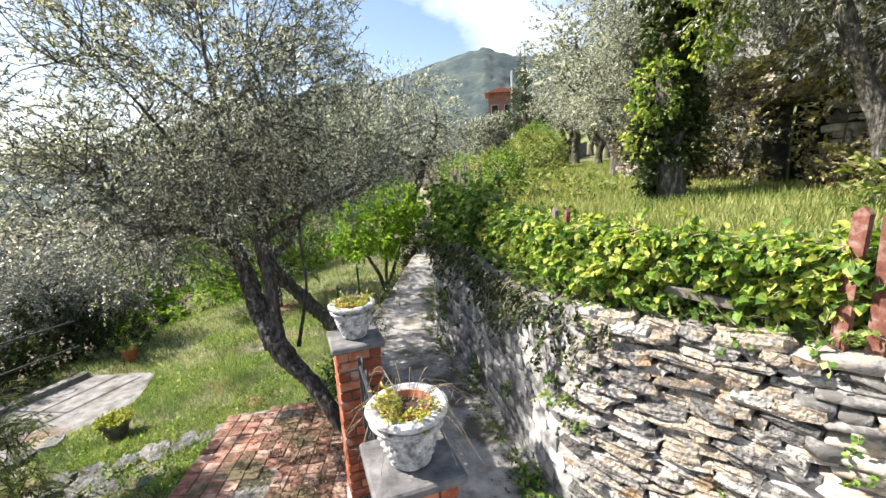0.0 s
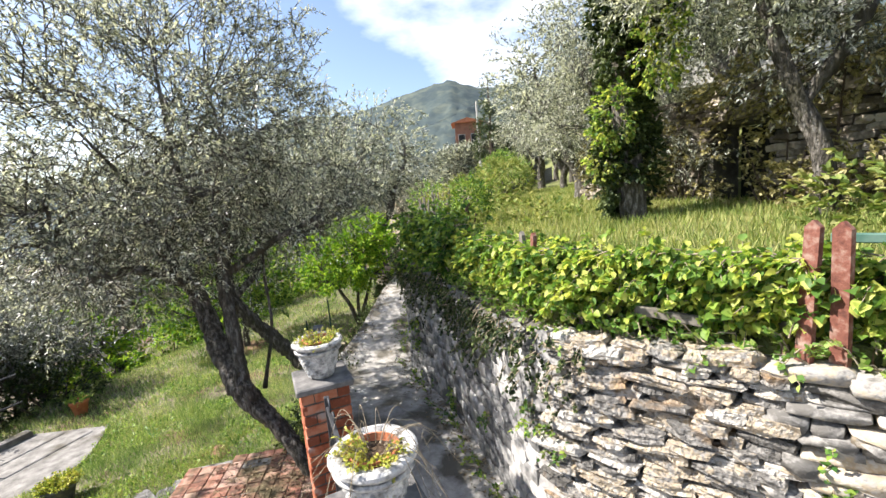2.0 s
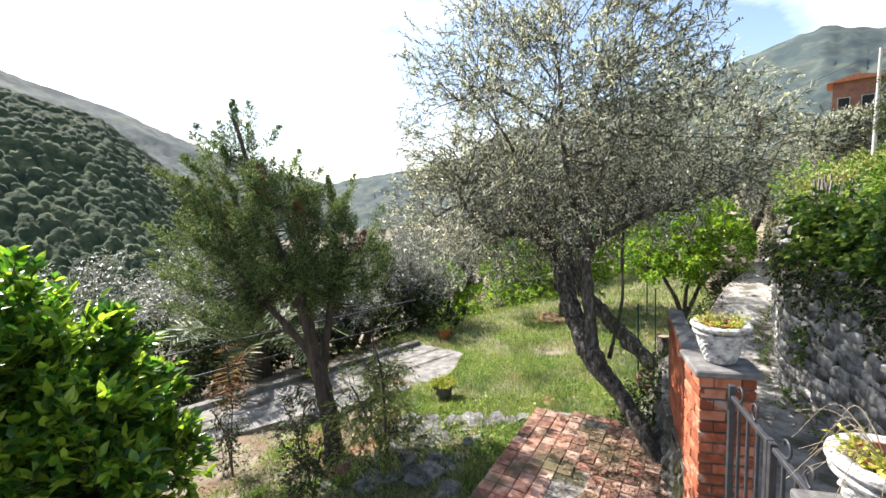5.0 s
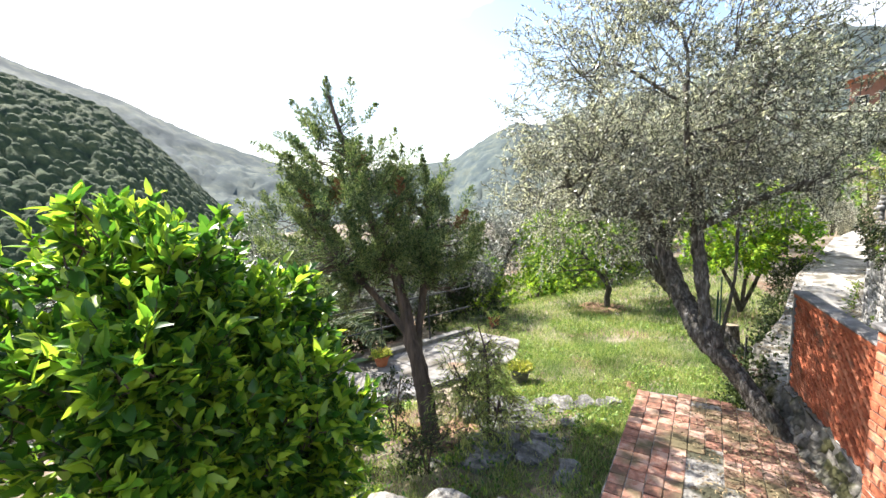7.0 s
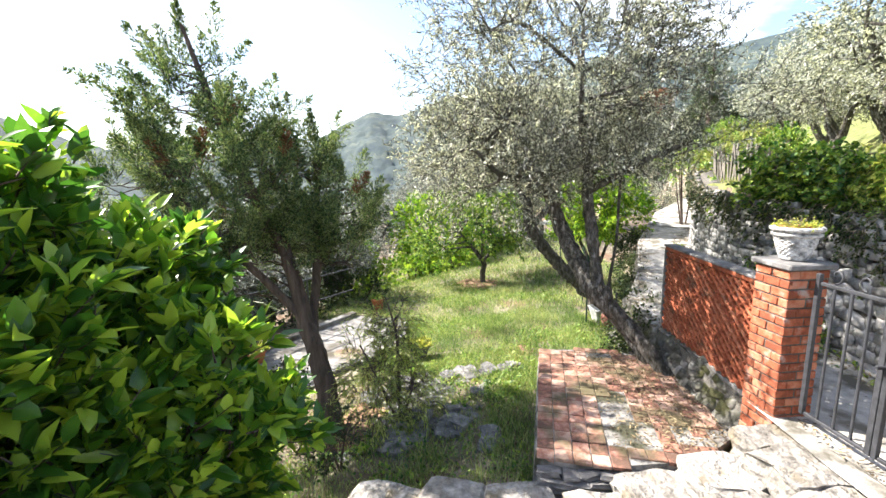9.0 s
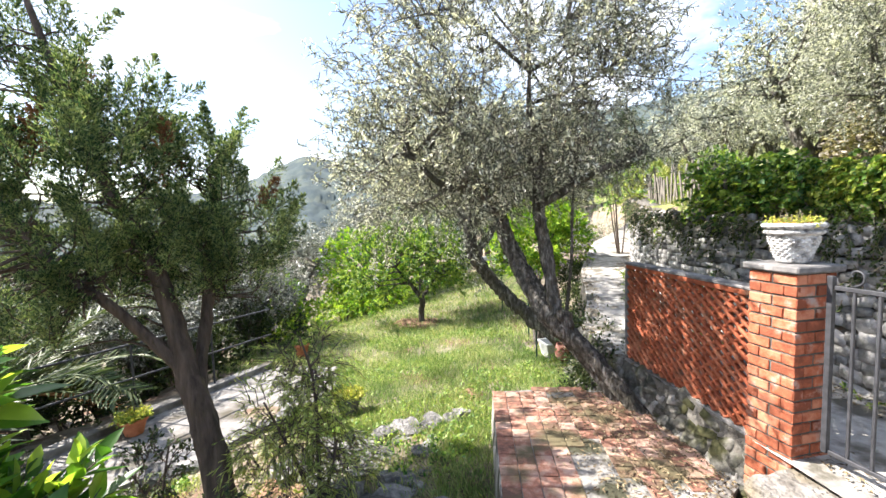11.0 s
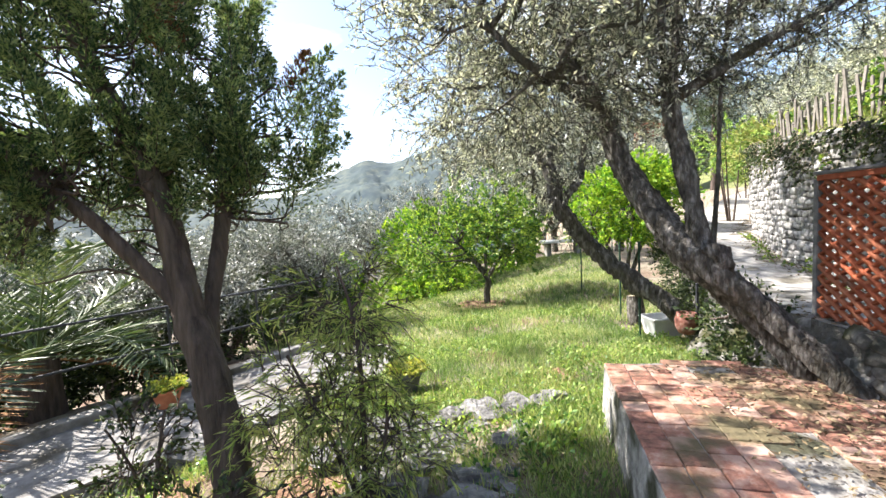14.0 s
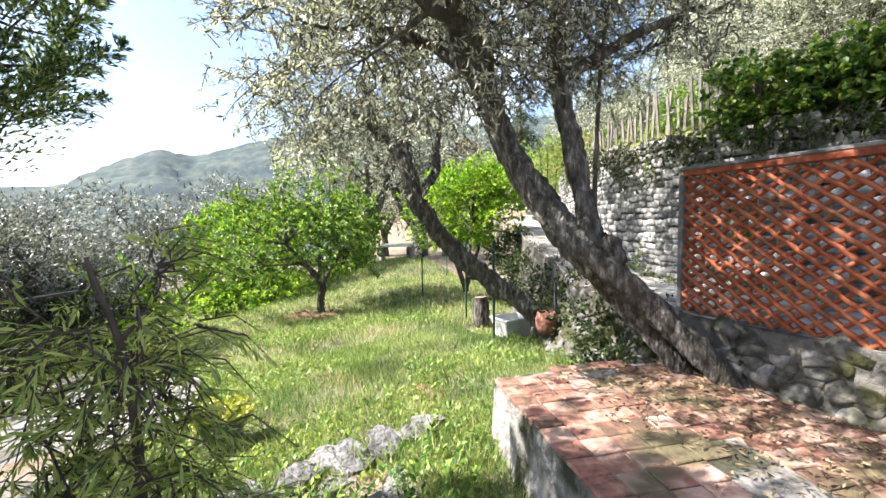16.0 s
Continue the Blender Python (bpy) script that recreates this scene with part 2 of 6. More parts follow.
# ---- mesh helpers ----
def link_mesh(name, me, material_, parent=None, label="", smooth=False):
    if material_ is not None:
        me.materials.append(material_)
    if smooth:
        me.polygons.foreach_set("use_smooth", [True] * len(me.polygons))
    ob = new(name, me)
    if parent is not None:
        ob.parent = parent
    if label:
        ob["label"] = label
    return ob


def raw(name, verts, faces, material_, parent=None, label="", smooth=False):
    """faces: an int array (n, k), or a list of them."""
    verts = np.asarray(verts, dtype=np.float32)
    if not isinstance(faces, list):
        faces = [faces]
    faces = [np.asarray(f, dtype=np.int32) for f in faces if len(f)]
    loops = np.concatenate([f.ravel() for f in faces])
    sizes = np.concatenate([np.full(len(f), f.shape[1], dtype=np.int32) for f in faces])
    starts = np.concatenate([[0], np.cumsum(sizes)[:-1]]).astype(np.int32)
    me = bpy.data.meshes.new(name)
    me.vertices.add(len(verts))
    me.vertices.foreach_set("co", verts.ravel())
    me.loops.add(len(loops))
    me.loops.foreach_set("vertex_index", loops)
    me.polygons.add(len(sizes))
    me.polygons.foreach_set("loop_start", starts)
    me.polygons.foreach_set("loop_total", sizes)
    me.update(calc_edges=True)
    return link_mesh(name, me, material_, parent, label, smooth)


def part(name, bm, material_, parent=None, label="", smooth=False):
    me = bpy.data.meshes.new(name)
    bm.to_mesh(me)
    bm.free()
    return link_mesh(name, me, material_, parent, label, smooth)


def thing(name, place, label, category, group="", yaw=0.0):
    ob = new(name)
    ob.matrix_world = pose(*place, 0, 0, yaw)
    ob.empty_display_size = 0.1
    return tagged(ob, label, category, group)


def box(bm, size, at=(0, 0, 0), bevel=0.0, turn=None):
    m = Matrix.Translation(at) @ (turn or Matrix.Identity(4)) @ Matrix.Diagonal((*size, 1))
    made = bmesh.ops.create_cube(bm, size=1, matrix=m)["verts"]
    if bevel:
        edges = {e for v in made for e in v.link_edges}
        bmesh.ops.bevel(bm, geom=list(edges), offset=bevel, segments=1, affect="EDGES")
    return bm


def lathe(bm, profile, sides=32, wobble=None):
    rings = []
    for r, z in profile:
        ring = []
        for i in range(sides):
            a = math.tau * i / sides
            rr = r * (1 + (wobble(a, z) if wobble else 0))
            ring.append(bm.verts.new((rr * math.cos(a), rr * math.sin(a), z)))
        rings.append(ring)
    for a, b in zip(rings, rings[1:]):
        for i in range(sides):
            j = (i + 1) % sides
            bm.faces.new((a[i], a[j], b[j], b[i]))
    return rings


def smooth_line(points, n=8):
    """Catmull-Rom through rows of numbers."""
    p = np.asarray(points, float)
    p = np.vstack([2 * p[0] - p[1], p, 2 * p[-1] - p[-2]])
    out = []
    for i in range(1, len(p) - 2):
        for t in np.linspace(0, 1, n, endpoint=False):
            a, b, c, d = p[i - 1], p[i], p[i + 1], p[i + 2]
            out.append(0.5 * (2 * b + (c - a) * t + (2 * a - 5 * b + 4 * c - d) * t * t + (3 * b - a - 3 * c + d) * t ** 3))
    out.append(p[-2])
    return np.array(out)


class Mass:
    """Collects vertices and quads."""

    def __init__(self):
        self.v, self.f, self.n = [], [], 0

    def add(self, verts, quads):
        self.v.append(np.asarray(verts, dtype=np.float32))
        self.f.append(np.asarray(quads, dtype=np.int32) + self.n)
        self.n += len(verts)

    def tube(self, line, radii, sides=8, gnarl=0.0, rng=None):
        line = np.asarray(line, float)
        k = len(line)
        radii = np.broadcast_to(np.asarray(radii, float), (k,))
        tan = np.gradient(line, axis=0)
        tan /= np.linalg.norm(tan, axis=1)[:, None] + 1e-9
        ref = np.array([0.3, 0.2, 0.95]) if abs(tan[0] @ [0.3, 0.2, 0.95]) < 0.9 else np.array([1.0, 0, 0])
        u = np.cross(tan, ref)
        u /= np.linalg.norm(u, axis=1)[:, None] + 1e-9
        w = np.cross(tan, u)
        a = np.linspace(0, math.tau, sides, endpoint=False)
        r = radii[:, None] * np.ones(sides)
        if gnarl and rng is not None:
            ph = rng.uniform(0, 6, 4)
            s = np.linspace(0, 1, k)[:, None] * 6
            r = r * (1 + gnarl * (0.5 * np.sin(3 * a + ph[0] + s * 0.8) + 0.35 * np.sin(5 * a + ph[1] - s * 1.3) + 0.4 * np.sin(2.3 * s + ph[2] + a) + rng.normal(0, 0.25, (k, sides))))
        v = line[:, None] + r[..., None] * (np.cos(a)[None, :, None] * u[:, None] + np.sin(a)[None, :, None] * w[:, None])
        i = np.arange(k - 1)[:, None] * sides
        j = np.arange(sides)[None]
        q = np.stack([i + j, i + (j + 1) % sides, i + sides + (j + 1) % sides, i + sides + j], -1).reshape(-1, 4)
        v = v.reshape(-1, 3)
        if gnarl and sides > 13:
            axis = np.repeat(line, sides, 0)
            d = np.array([noise.noise(Vector(p) * 5) * 0.5 + noise.noise(Vector((p[0] * 22, p[1] * 22, p[2] * 7))) * 0.55 for p in v])
            v = v + (v - axis) * d[:, None] * gnarl * 1.6
        self.add(v, q)

    def make(self, name, material_, parent=None, label="", smooth=False):
        return raw(name, np.concatenate(self.v), np.concatenate(self.f), material_, parent, label, smooth)


def unit(v):
    return v / (np.linalg.norm(v, axis=-1, keepdims=True) + 1e-9)


def leaf_verts(pos, way, length, width, rng, fold=0.25, broad=False):
    """Leaves as folded diamonds (4 vertices), or broad pointed ones (6 vertices, 2 quads)."""
    n = len(pos)
    way = unit(way)
    side = unit(np.cross(way, unit(rng.normal(size=(n, 3)) * 0.6 + [0, 0, 1.0])))
    up = np.cross(side, way)
    length = (length * rng.uniform(0.65, 1.25, n))[:, None]
    width = (width * rng.uniform(0.75, 1.2, n))[:, None]
    if not broad:
        mid = pos + way * length * 0.5
        v = np.stack([pos, mid + side * width / 2 + up * width * fold, pos + way * length, mid - side * width / 2 + up * width * fold], 1)
        q = np.arange(n)[:, None] * 4 + np.array([[0, 1, 2, 3]])
        return v.reshape(-1, 3), q
    if broad == "fine":
        across = np.array([-1.0, 0.0, 1.0])
        st = np.array([0.0, 0.3, 0.68, 1.0])
        wd = np.array([0.10, 0.96, 0.72, 0.02])
        bend = rng.uniform(0.0, 0.35, (n, 1, 1, 1))
        c = pos[:, None, None] + way[:, None, None] * (length[:, None, None] * st[None, :, None, None])
        c = c - up[:, None, None] * bend * length[:, None, None] * (st ** 2)[None, :, None, None]
        c = c + side[:, None, None] * width[:, None, None] * 0.5 * (wd[:, None] * across)[None, :, :, None]
        c = c + up[:, None, None] * width[:, None, None] * fold * (wd[:, None] * np.abs(across))[None, :, :, None]
        k = np.array([[r * 3 + q_, r * 3 + q_ + 1, r * 3 + q_ + 4, r * 3 + q_ + 3] for r in range(3) for q_ in range(2)])
        return c.reshape(-1, 3), (np.arange(n)[:, None, None] * 12 + k[None]).reshape(-1, 4)
    a = pos + way * length * 0.3
    b = pos + way * length * 0.68
    tip = pos + way * length - up * width * 0.25
    v = np.stack([pos, a + side * width / 2 + up * width * fold, b + side * width * 0.42 + up * width * fold, tip,
                  b - side * width * 0.42 + up * width * fold, a - side * width / 2 + up * width * fold], 1)
    q = np.arange(n)[:, None, None] * 6 + np.array([[[0, 1, 2, 3], [0, 3, 4, 5]]])
    return v.reshape(-1, 3), q.reshape(-1, 4)


def in_balls(balls, n, rng, shell=0.35):
    """Points inside ellipsoids (centre, radii), towards the outside."""
    vol = np.array([b[1][0] * b[1][1] * b[1][2] for b in balls]) ** 1.05
    pick = rng.choice(len(balls), n, p=vol / vol.sum())
    c = np.array([b[0] for b in balls], float)[pick]
    r = np.array([b[1] for b in balls], float)[pick]
    d = unit(rng.normal(size=(n, 3)))
    return c + d * r * (rng.uniform(shell ** 3, 1, n) ** (1 / 3))[:, None], d


def twigs(mass, leaf_mass, starts, ways, rng, n_leaf, length, leaf_len, leaf_wid, droop=0.4, spread=0.7, r=0.003, broad=False, tubes=True, fold=0.25):
    """Twigs from starts along ways, each with leaves up its length."""
    n = len(starts)
    L = (length * rng.uniform(0.6, 1.3, n))[:, None]
    ways = unit(ways)
    p1 = starts + ways * L * 0.5
    w2 = unit(ways + np.array([0, 0, -droop]))
    p2 = p1 + w2 * L * 0.5
    if tubes:
        for a, b, c in zip(starts, p1, p2):
            mass.tube([a, b, c], [r * 1.5, r, r * 0.5], 3)
    t = rng.uniform(0.12, 1.0, (n, n_leaf))[..., None]
    base = (1 - t) ** 2 * starts[:, None] + 2 * t * (1 - t) * p1[:, None] + t ** 2 * p2[:, None]
    along = unit((1 - t) * ways[:, None] + t * w2[:, None])
    side = unit(rng.normal(size=(n, n_leaf, 3)))
    way = unit(along + side * spread)
    v, q = leaf_verts(base.reshape(-1, 3), way.reshape(-1, 3), leaf_len, leaf_wid, rng, fold, broad)
    leaf_mass.add(v, q)
    return p2


def tree(name, place, trunk, balls, label, leaf, bark, seed, clusters=60, per=22, n_leaf=12, twig=0.28, leaf_len=0.05, leaf_wid=0.014,
         droop=0.4, spread=0.7, cluster_r=0.3, broad=False, tubes=True, limb_r=0.03, sides=9, gnarl=0.25, group="", up=0.25, category="tree", outward=0.8, fold=0.25):
    """trunk: lines of (x, y, z, r) in the tree's own frame. balls: its crown's ellipsoids."""
    rng = np.random.default_rng(seed)
    root = thing(name, place, label, category, group)
    wood, fine, leaves = Mass(), Mass(), Mass()
    nodes = []
    for line in trunk:
        s = smooth_line(line, 14 if sides > 13 else 7)
        wood.tube(s[:, :3], s[:, 3], sides, gnarl, rng)
        nodes.append(s[len(s) // 3:, :3] if len(trunk) == 1 else s[len(s) // 2:, :3])
    nodes = np.concatenate(nodes)
    cen, out = in_balls(balls, clusters, rng)
    hubs = []
    for c in cen[:max(6, clusters // 9)]:
        c = c * 0.8 + 0.2 * nodes.mean(0)
        near = nodes[np.argmin(np.linalg.norm(nodes - c, axis=1) + 0.6 * np.maximum(0, nodes[:, 2] - c[2] + 0.1))]
        mid = (near + c) / 2 + rng.normal(0, 0.13, 3) * np.linalg.norm(c - near)
        line = smooth_line([near, mid, c], 5)
        fine.tube(line, np.linspace(limb_r * 1.5, limb_r * 0.6, len(line)), 5)
        hubs.append(line[2:])
    hubs = np.concatenate(hubs)
    for c in cen:
        near = hubs[np.argmin(np.linalg.norm(hubs - c, axis=1))]
        mid = (near + c) / 2 + rng.normal(0, 0.15, 3) * np.linalg.norm(c - near)
        fine.tube(smooth_line([near, mid, c], 3), np.linspace(limb_r * 0.5, 0.003, 7), 4)
    idx = np.repeat(np.arange(clusters), per)
    st = cen[idx] + unit(rng.normal(size=(len(idx), 3))) * (cluster_r * rng.uniform(0.0, 1, len(idx)) ** 0.5)[:, None]
    way = unit(out[idx] * outward + rng.normal(size=(len(idx), 3)) * 0.6 + [0, 0, up])
    twigs(fine, leaves, st, way, rng, n_leaf, twig, leaf_len, leaf_wid, droop, spread, 0.003, broad, tubes, fold)
    wood.make("trunk", bark, root, smooth=True)
    fine.make("branch_work", bark, root)["kind"] = "stuff"
    crown = leaves.make("crown", leaf, root, smooth=broad == "fine")
    crown["kind"] = "stuff"
    return root


# ---- the lie of the land ----
def line_at(table, y):
    ys, xs = zip(*table)
    return np.interp(y, ys, xs)


WALL_X = ((-14, 9.0), (-3.5, 3.05), (-1.8, 2.0), (-1.2, 1.66), (-0.85, 1.40), (-0.6, 1.30), (1.0, 1.30), (2.2, 1.15), (3.6, 1.45), (5.4, 2.3), (8.2, 4.1), (12, 7.0), (17, 10.2), (30, 20))
EDGE_X = ((-14, 0.2), (-1.5, 0.2), (1.5, 0.0), (2.6, 0.1), (3.6, 0.62), (5.4, 1.3), (8.2, 2.8), (12, 5.6), (17, 8.9), (30, 18.5))
PATH_Z = ((-14, 1.8), (-3.5, 0.95), (-2.0, 0.40), (-0.5, 0.37), (2.5, 0.33), (4.5, 0.55), (8.2, 0.95), (12, 1.15), (30, 2.2))


def wall_x(y):
    return line_at(WALL_X, y)


def edge_x(y):
    return line_at(EDGE_X, y)


def path_z(y):
    return line_at(PATH_Z, y)


KNOTS = np.array([  # lower garden: x, y, z
    (-2.8, 2.5, -0.56), (-1.3, 2.7, -0.50), (-1.4, 1.2, -0.36), (-1.8, -0.3, -0.30), (-1.75, 7.8, -0.84), (-4.1, 5.7, -0.86), (-0.15, 3.2, -0.42),
    (-3.5, 0.9, -0.62), (-5.8, 11.0, -1.9), (-4.9, 3.0, -0.80), (-6.3, 2.2, -0.80), (-5.0, 1.7, -0.80), (-0.4, 5.0, -0.58), (0.35, 4.6, -0.62), (0.8, 8.0, -0.5),
    (1.9, 12.0, -0.30), (-3.5, 3.9, -0.78), (-2.6, -1.6, -0.05), (-3.6, -1.8, -0.15), (-5.5, -0.5, -0.85), (-2.0, -3.0, 0.55), (-0.8, -2.2, 0.45),
    (-3.8, -4, 0.3), (-9, 4, -2.6), (-8, 8, -2.4), (-12, 2, -4.5), (-14, 10, -5.5), (-8, -4, -1.6), (3.0, 20, -0.6), (-2, 16, -0.9), (-8, 18, -3.4),
    (0.2, -3.0, 1.0), (-0.3, 2.2, -0.25), (-20, 0, -9), (-20, 20, -9), (-2.5, 1.9, -0.45), (-2.6, 0.2, -0.42), (-0.7, 3.8, -0.52), (-2, 5, -0.68)])


def garden_z(x, y):
    x, y = np.asarray(x, float), np.asarray(y, float)
    d2 = (x[..., None] - KNOTS[:, 0]) ** 2 + (y[..., None] - KNOTS[:, 1]) ** 2 + 0.03
    w = 1 / d2 ** 1.6
    z = (w * KNOTS[:, 2]).sum(-1) / w.sum(-1)
    far = np.clip((np.hypot(x + 1, y - 3) - 22) / 60, 0, 1)
    return z - far * 14


def upper_z(x, y):
    d = x - wall_x(y)
    z = 1.80 + 0.05 * np.clip(d, 0, 4) + 0.25 * np.clip((y - 3) / 10, 0, 3)
    z = z + 1.5 / (1 + np.exp(-np.clip((d - 5.4) * 6, -30, 30))) + 0.24 * np.clip(d - 6, 0, 40)
    return z


def land_z(x, y):
    x, y = np.asarray(x, float), np.asarray(y, float)
    g = garden_z(x, y)
    p = path_z(y) - 0.04
    u = upper_z(x, y)
    z = np.where(x < edge_x(y) + 0.0, g, p)
    z = np.where(x > wall_x(y) + 0.12, u, z)
    return z


def grid_axis(lo, hi, fine_lo, fine_hi, fine, growth=1.25):
    mid = list(np.arange(fine_lo, fine_hi + 1e-6, fine))
    a, s = mid[0], fine
    left = []
    while a > lo:
        s *= growth
        a -= s
        left.append(max(a, lo))
    b, s = mid[-1], fine
    right = []
    while b < hi:
        s *= growth
        b += s
        right.append(min(b, hi))
    return np.array(left[::-1] + mid + right)


def build_ground():
    xs = grid_axis(-1200, 1200, -9, 8, 0.1)
    ys = grid_axis(-1200, 1200, -5, 15, 0.12)
    X, Y = np.meshgrid(xs, ys)
    Z = land_z(X, Y)
    near = (np.hypot(X + 1, Y - 3) < 25)
    bump = np.array([noise.noise((x * 1.7, y * 1.7, 0)) * 0.05 + noise.noise((x * 6, y * 6, 3)) * 0.02 if k else 0.0
                     for x, y, k in zip(X.ravel(), Y.ravel(), near.ravel())]).reshape(X.shape)
    inpath = (X > edge_x(Y) - 0.05) & (X < wall_x(Y) + 0.15)
    Z = Z + np.where(inpath, 0, bump)
    # level patches under the brick terrace and the concrete terrace
    Z = np.where((X > -1.45) & (X < 0.1) & (Y > -0.4) & (Y < 1.5), np.minimum(Z, -0.1), Z)
    far = np.hypot(X, Y) > 130
    Z = np.where(far, np.minimum(Z, -14.0), Z)
    nx, ny = len(xs), len(ys)
    i = np.arange(ny - 1)[:, None] * nx + np.arange(nx - 1)[None]
    q = np.stack([i, i + 1, i + nx + 1, i + nx], -1).reshape(-1, 4)
    ob = raw("ground", np.stack([X, Y, Z], -1).reshape(-1, 3), q, M_GROUND, smooth=True)
    me = ob.data
    me.materials.append(M_UPPER)
    cx = (X[:-1, :-1] + 0.05).ravel()
    cy = (Y[:-1, :-1] + 0.05).ravel()
    me.polygons.foreach_set("material_index", (cx > wall_x(cy) + 0.1).astype(np.int32))
    return tagged(ob, "sloping garden soil with grass, weeds and bare patches", kind="structure")


build_ground()


def build_path():
    ys = np.concatenate([np.arange(-5, 9, 0.15), np.arange(9, 30, 0.6)])
    v, cols = [], 9
    for y in ys:
        a, b = float(edge_x(y)), float(wall_x(y)) + 0.05
        if -1.6 < y < 0.1:
            a = min(a, 0.0)
        for k in range(cols):
            x = a + (b - a) * k / (cols - 1)
            v.append((x, y, float(path_z(y)) + noise.noise((x * 2, y * 2, 9)) * 0.012))
    i = np.arange(len(ys) - 1)[:, None] * cols + np.arange(cols - 1)[None]
    q = np.stack([i, i + 1, i + cols + 1, i + cols], -1).reshape(-1, 4)
    top = raw("path", v, q, M_PATH, smooth=True)
    tagged(top, "cracked grey concrete garden path with leaf litter", kind="structure")
    # its low retaining edge on the garden side
    v, prof = [], 5
    for y in ys:
        a = float(edge_x(y))
        z1, z0 = float(path_z(y)), float(garden_z(a - 0.45, y)) - 0.3
        for k in range(prof):
            f = k / (prof - 1)
            v.append((a - 0.30 * f ** 1.3 + noise.noise((y * 3, k, 1)) * 0.04, y, z1 + (z0 - z1) * f ** 0.8 + noise.noise((y * 3, k, 5)) * 0.03 - 0.004))
    i = np.arange(len(ys) - 1)[:, None] * prof + np.arange(prof - 1)[None]
    q = np.stack([i, i + prof, i + prof + 1, i + 1], -1).reshape(-1, 4)
    bank = raw("bank", v, q, M_MORTAR)
    tagged(bank, "rough mossy masonry bank under the path", kind="structure")


build_path()


def wall_backing():
    """Mortared core of the retaining wall."""
    ys = np.concatenate([np.arange(-6, 9, 0.25), np.arange(9, 30, 1.0)])
    v = []
    for y in ys:
        x, z0, z1 = float(wall_x(y)), float(path_z(y)) - 0.3, top_z(y)
        for dx, z in ((0.0, z0), (0.04, (z0 + z1) / 2), (0.10, z1 - 0.03), (0.40, z1 + 0.03), (0.42, z0)):
            v.append((x + dx + noise.noise((y * 2, z * 2, 0)) * 0.02, y, z))
    k = 5
    i = np.arange(len(ys) - 1)[:, None] * k + np.arange(k - 1)[None]
    q = np.stack([i, i + 1, i + k + 1, i + k], -1).reshape(-1, 4)
    ob = raw("retaining_wall", v, q, M_MORTAR)
    return tagged(ob, "tall grey rubble and dry schist retaining wall beside the path", kind="structure")


def top_z(y):
    return float(np.interp(y, (-6, -2.2, -0.9, 0.5, 3, 8, 30), (1.78, 1.74, 1.68, 1.64, 1.78, 2.2, 3.6)))


WALL = wall_backing()

# hills: ridges by heading (degrees to the right of +y) and height angle
RIDGE = ((-180, 4), (-120, 8), (-100, 13), (-90, 16), (-75, 16), (-70, 14.6), (-60, 11.0), (-52, 7.2), (-45, 4.4), (-38, 2.4), (-30, 3.4), (-22, 4.0),
         (-18, 6.2), (-13.5, 8.2), (-10, 7.8), (-6, 9), (-1, 10.6), (6, 10.6), (12, 12.2), (17, 13.6), (19, 13.9), (23, 12.6), (30, 12.8), (45, 14), (60, 15), (90, 14), (120, 10), (180, 4))
NEARHILL = ((-180, -6), (-130, 6), (-100, 14), (-80, 14.5), (-70, 13.0), (-62, 10.6), (-57, 5.5), (-52, -1), (-40, -8), (-20, -10), (0, -8), (20, 5), (40, 12), (70, 14), (110, 8), (180, -6))


def build_hill(name, table, near, far, base, mat, lump, lump_scale, label, lo=-135, hi=100, na=420, nr=46):
    hs, es = zip(*table)
    a = np.radians(np.linspace(lo, hi, na))
    el = np.interp(np.degrees(a), hs, es)
    t = np.linspace(0, 1, nr)
    r = near + (far - near) * t
    X = np.sin(a)[:, None] * r[None]
    Y = np.cos(a)[:, None] * r[None]
    peak = np.tan(np.radians(el))[:, None] * far + 1.5
    Z = base + (peak - base) * (t[None] ** 1.15)
    for i in range(na):
        for j in range(nr):
            p = Vector((X[i, j] * lump_scale, Y[i, j] * lump_scale, 0))
            p.z = Z[i, j] * lump_scale
            v = noise.voronoi(p * 2.0)[0][0]
            d = 2.0 * math.sqrt(max(0.0, 1 - (v * 1.45) ** 2)) - 0.9 + noise.noise(p * 5.0) * 0.5 + noise.noise(p * 0.18) * 2
            Z[i, j] += lump * d * (0.35 + 0.65 * min(1, (1 - t[j]) * 4))
    i = np.arange(na - 1)[:, None] * nr + np.arange(nr - 1)[None]
    q = np.stack([i, i + nr, i + nr + 1, i + 1], -1).reshape(-1, 4)
    ob = raw(name, np.stack([X, Y, Z], -1).reshape(-1, 3), q, mat, smooth=True)
    return tagged(ob, label, kind="structure")


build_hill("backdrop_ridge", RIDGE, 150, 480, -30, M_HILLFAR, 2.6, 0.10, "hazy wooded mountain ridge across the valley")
build_hill("backdrop_near_hill", NEARHILL, 60, 140, -22, M_HILL, 0.75, 0.27, "dark wooded hillside across the valley", lo=-115, hi=-38, na=560, nr=150)

# ---- brick terrace ----
PATIO = ((-1.24, 1.63), (-1.58, -0.30), (-0.95, -0.36), (-0.42, -0.30), (0.02, 0.02), (0.06, 1.0), (-0.12, 1.46), (-0.6, 1.60))


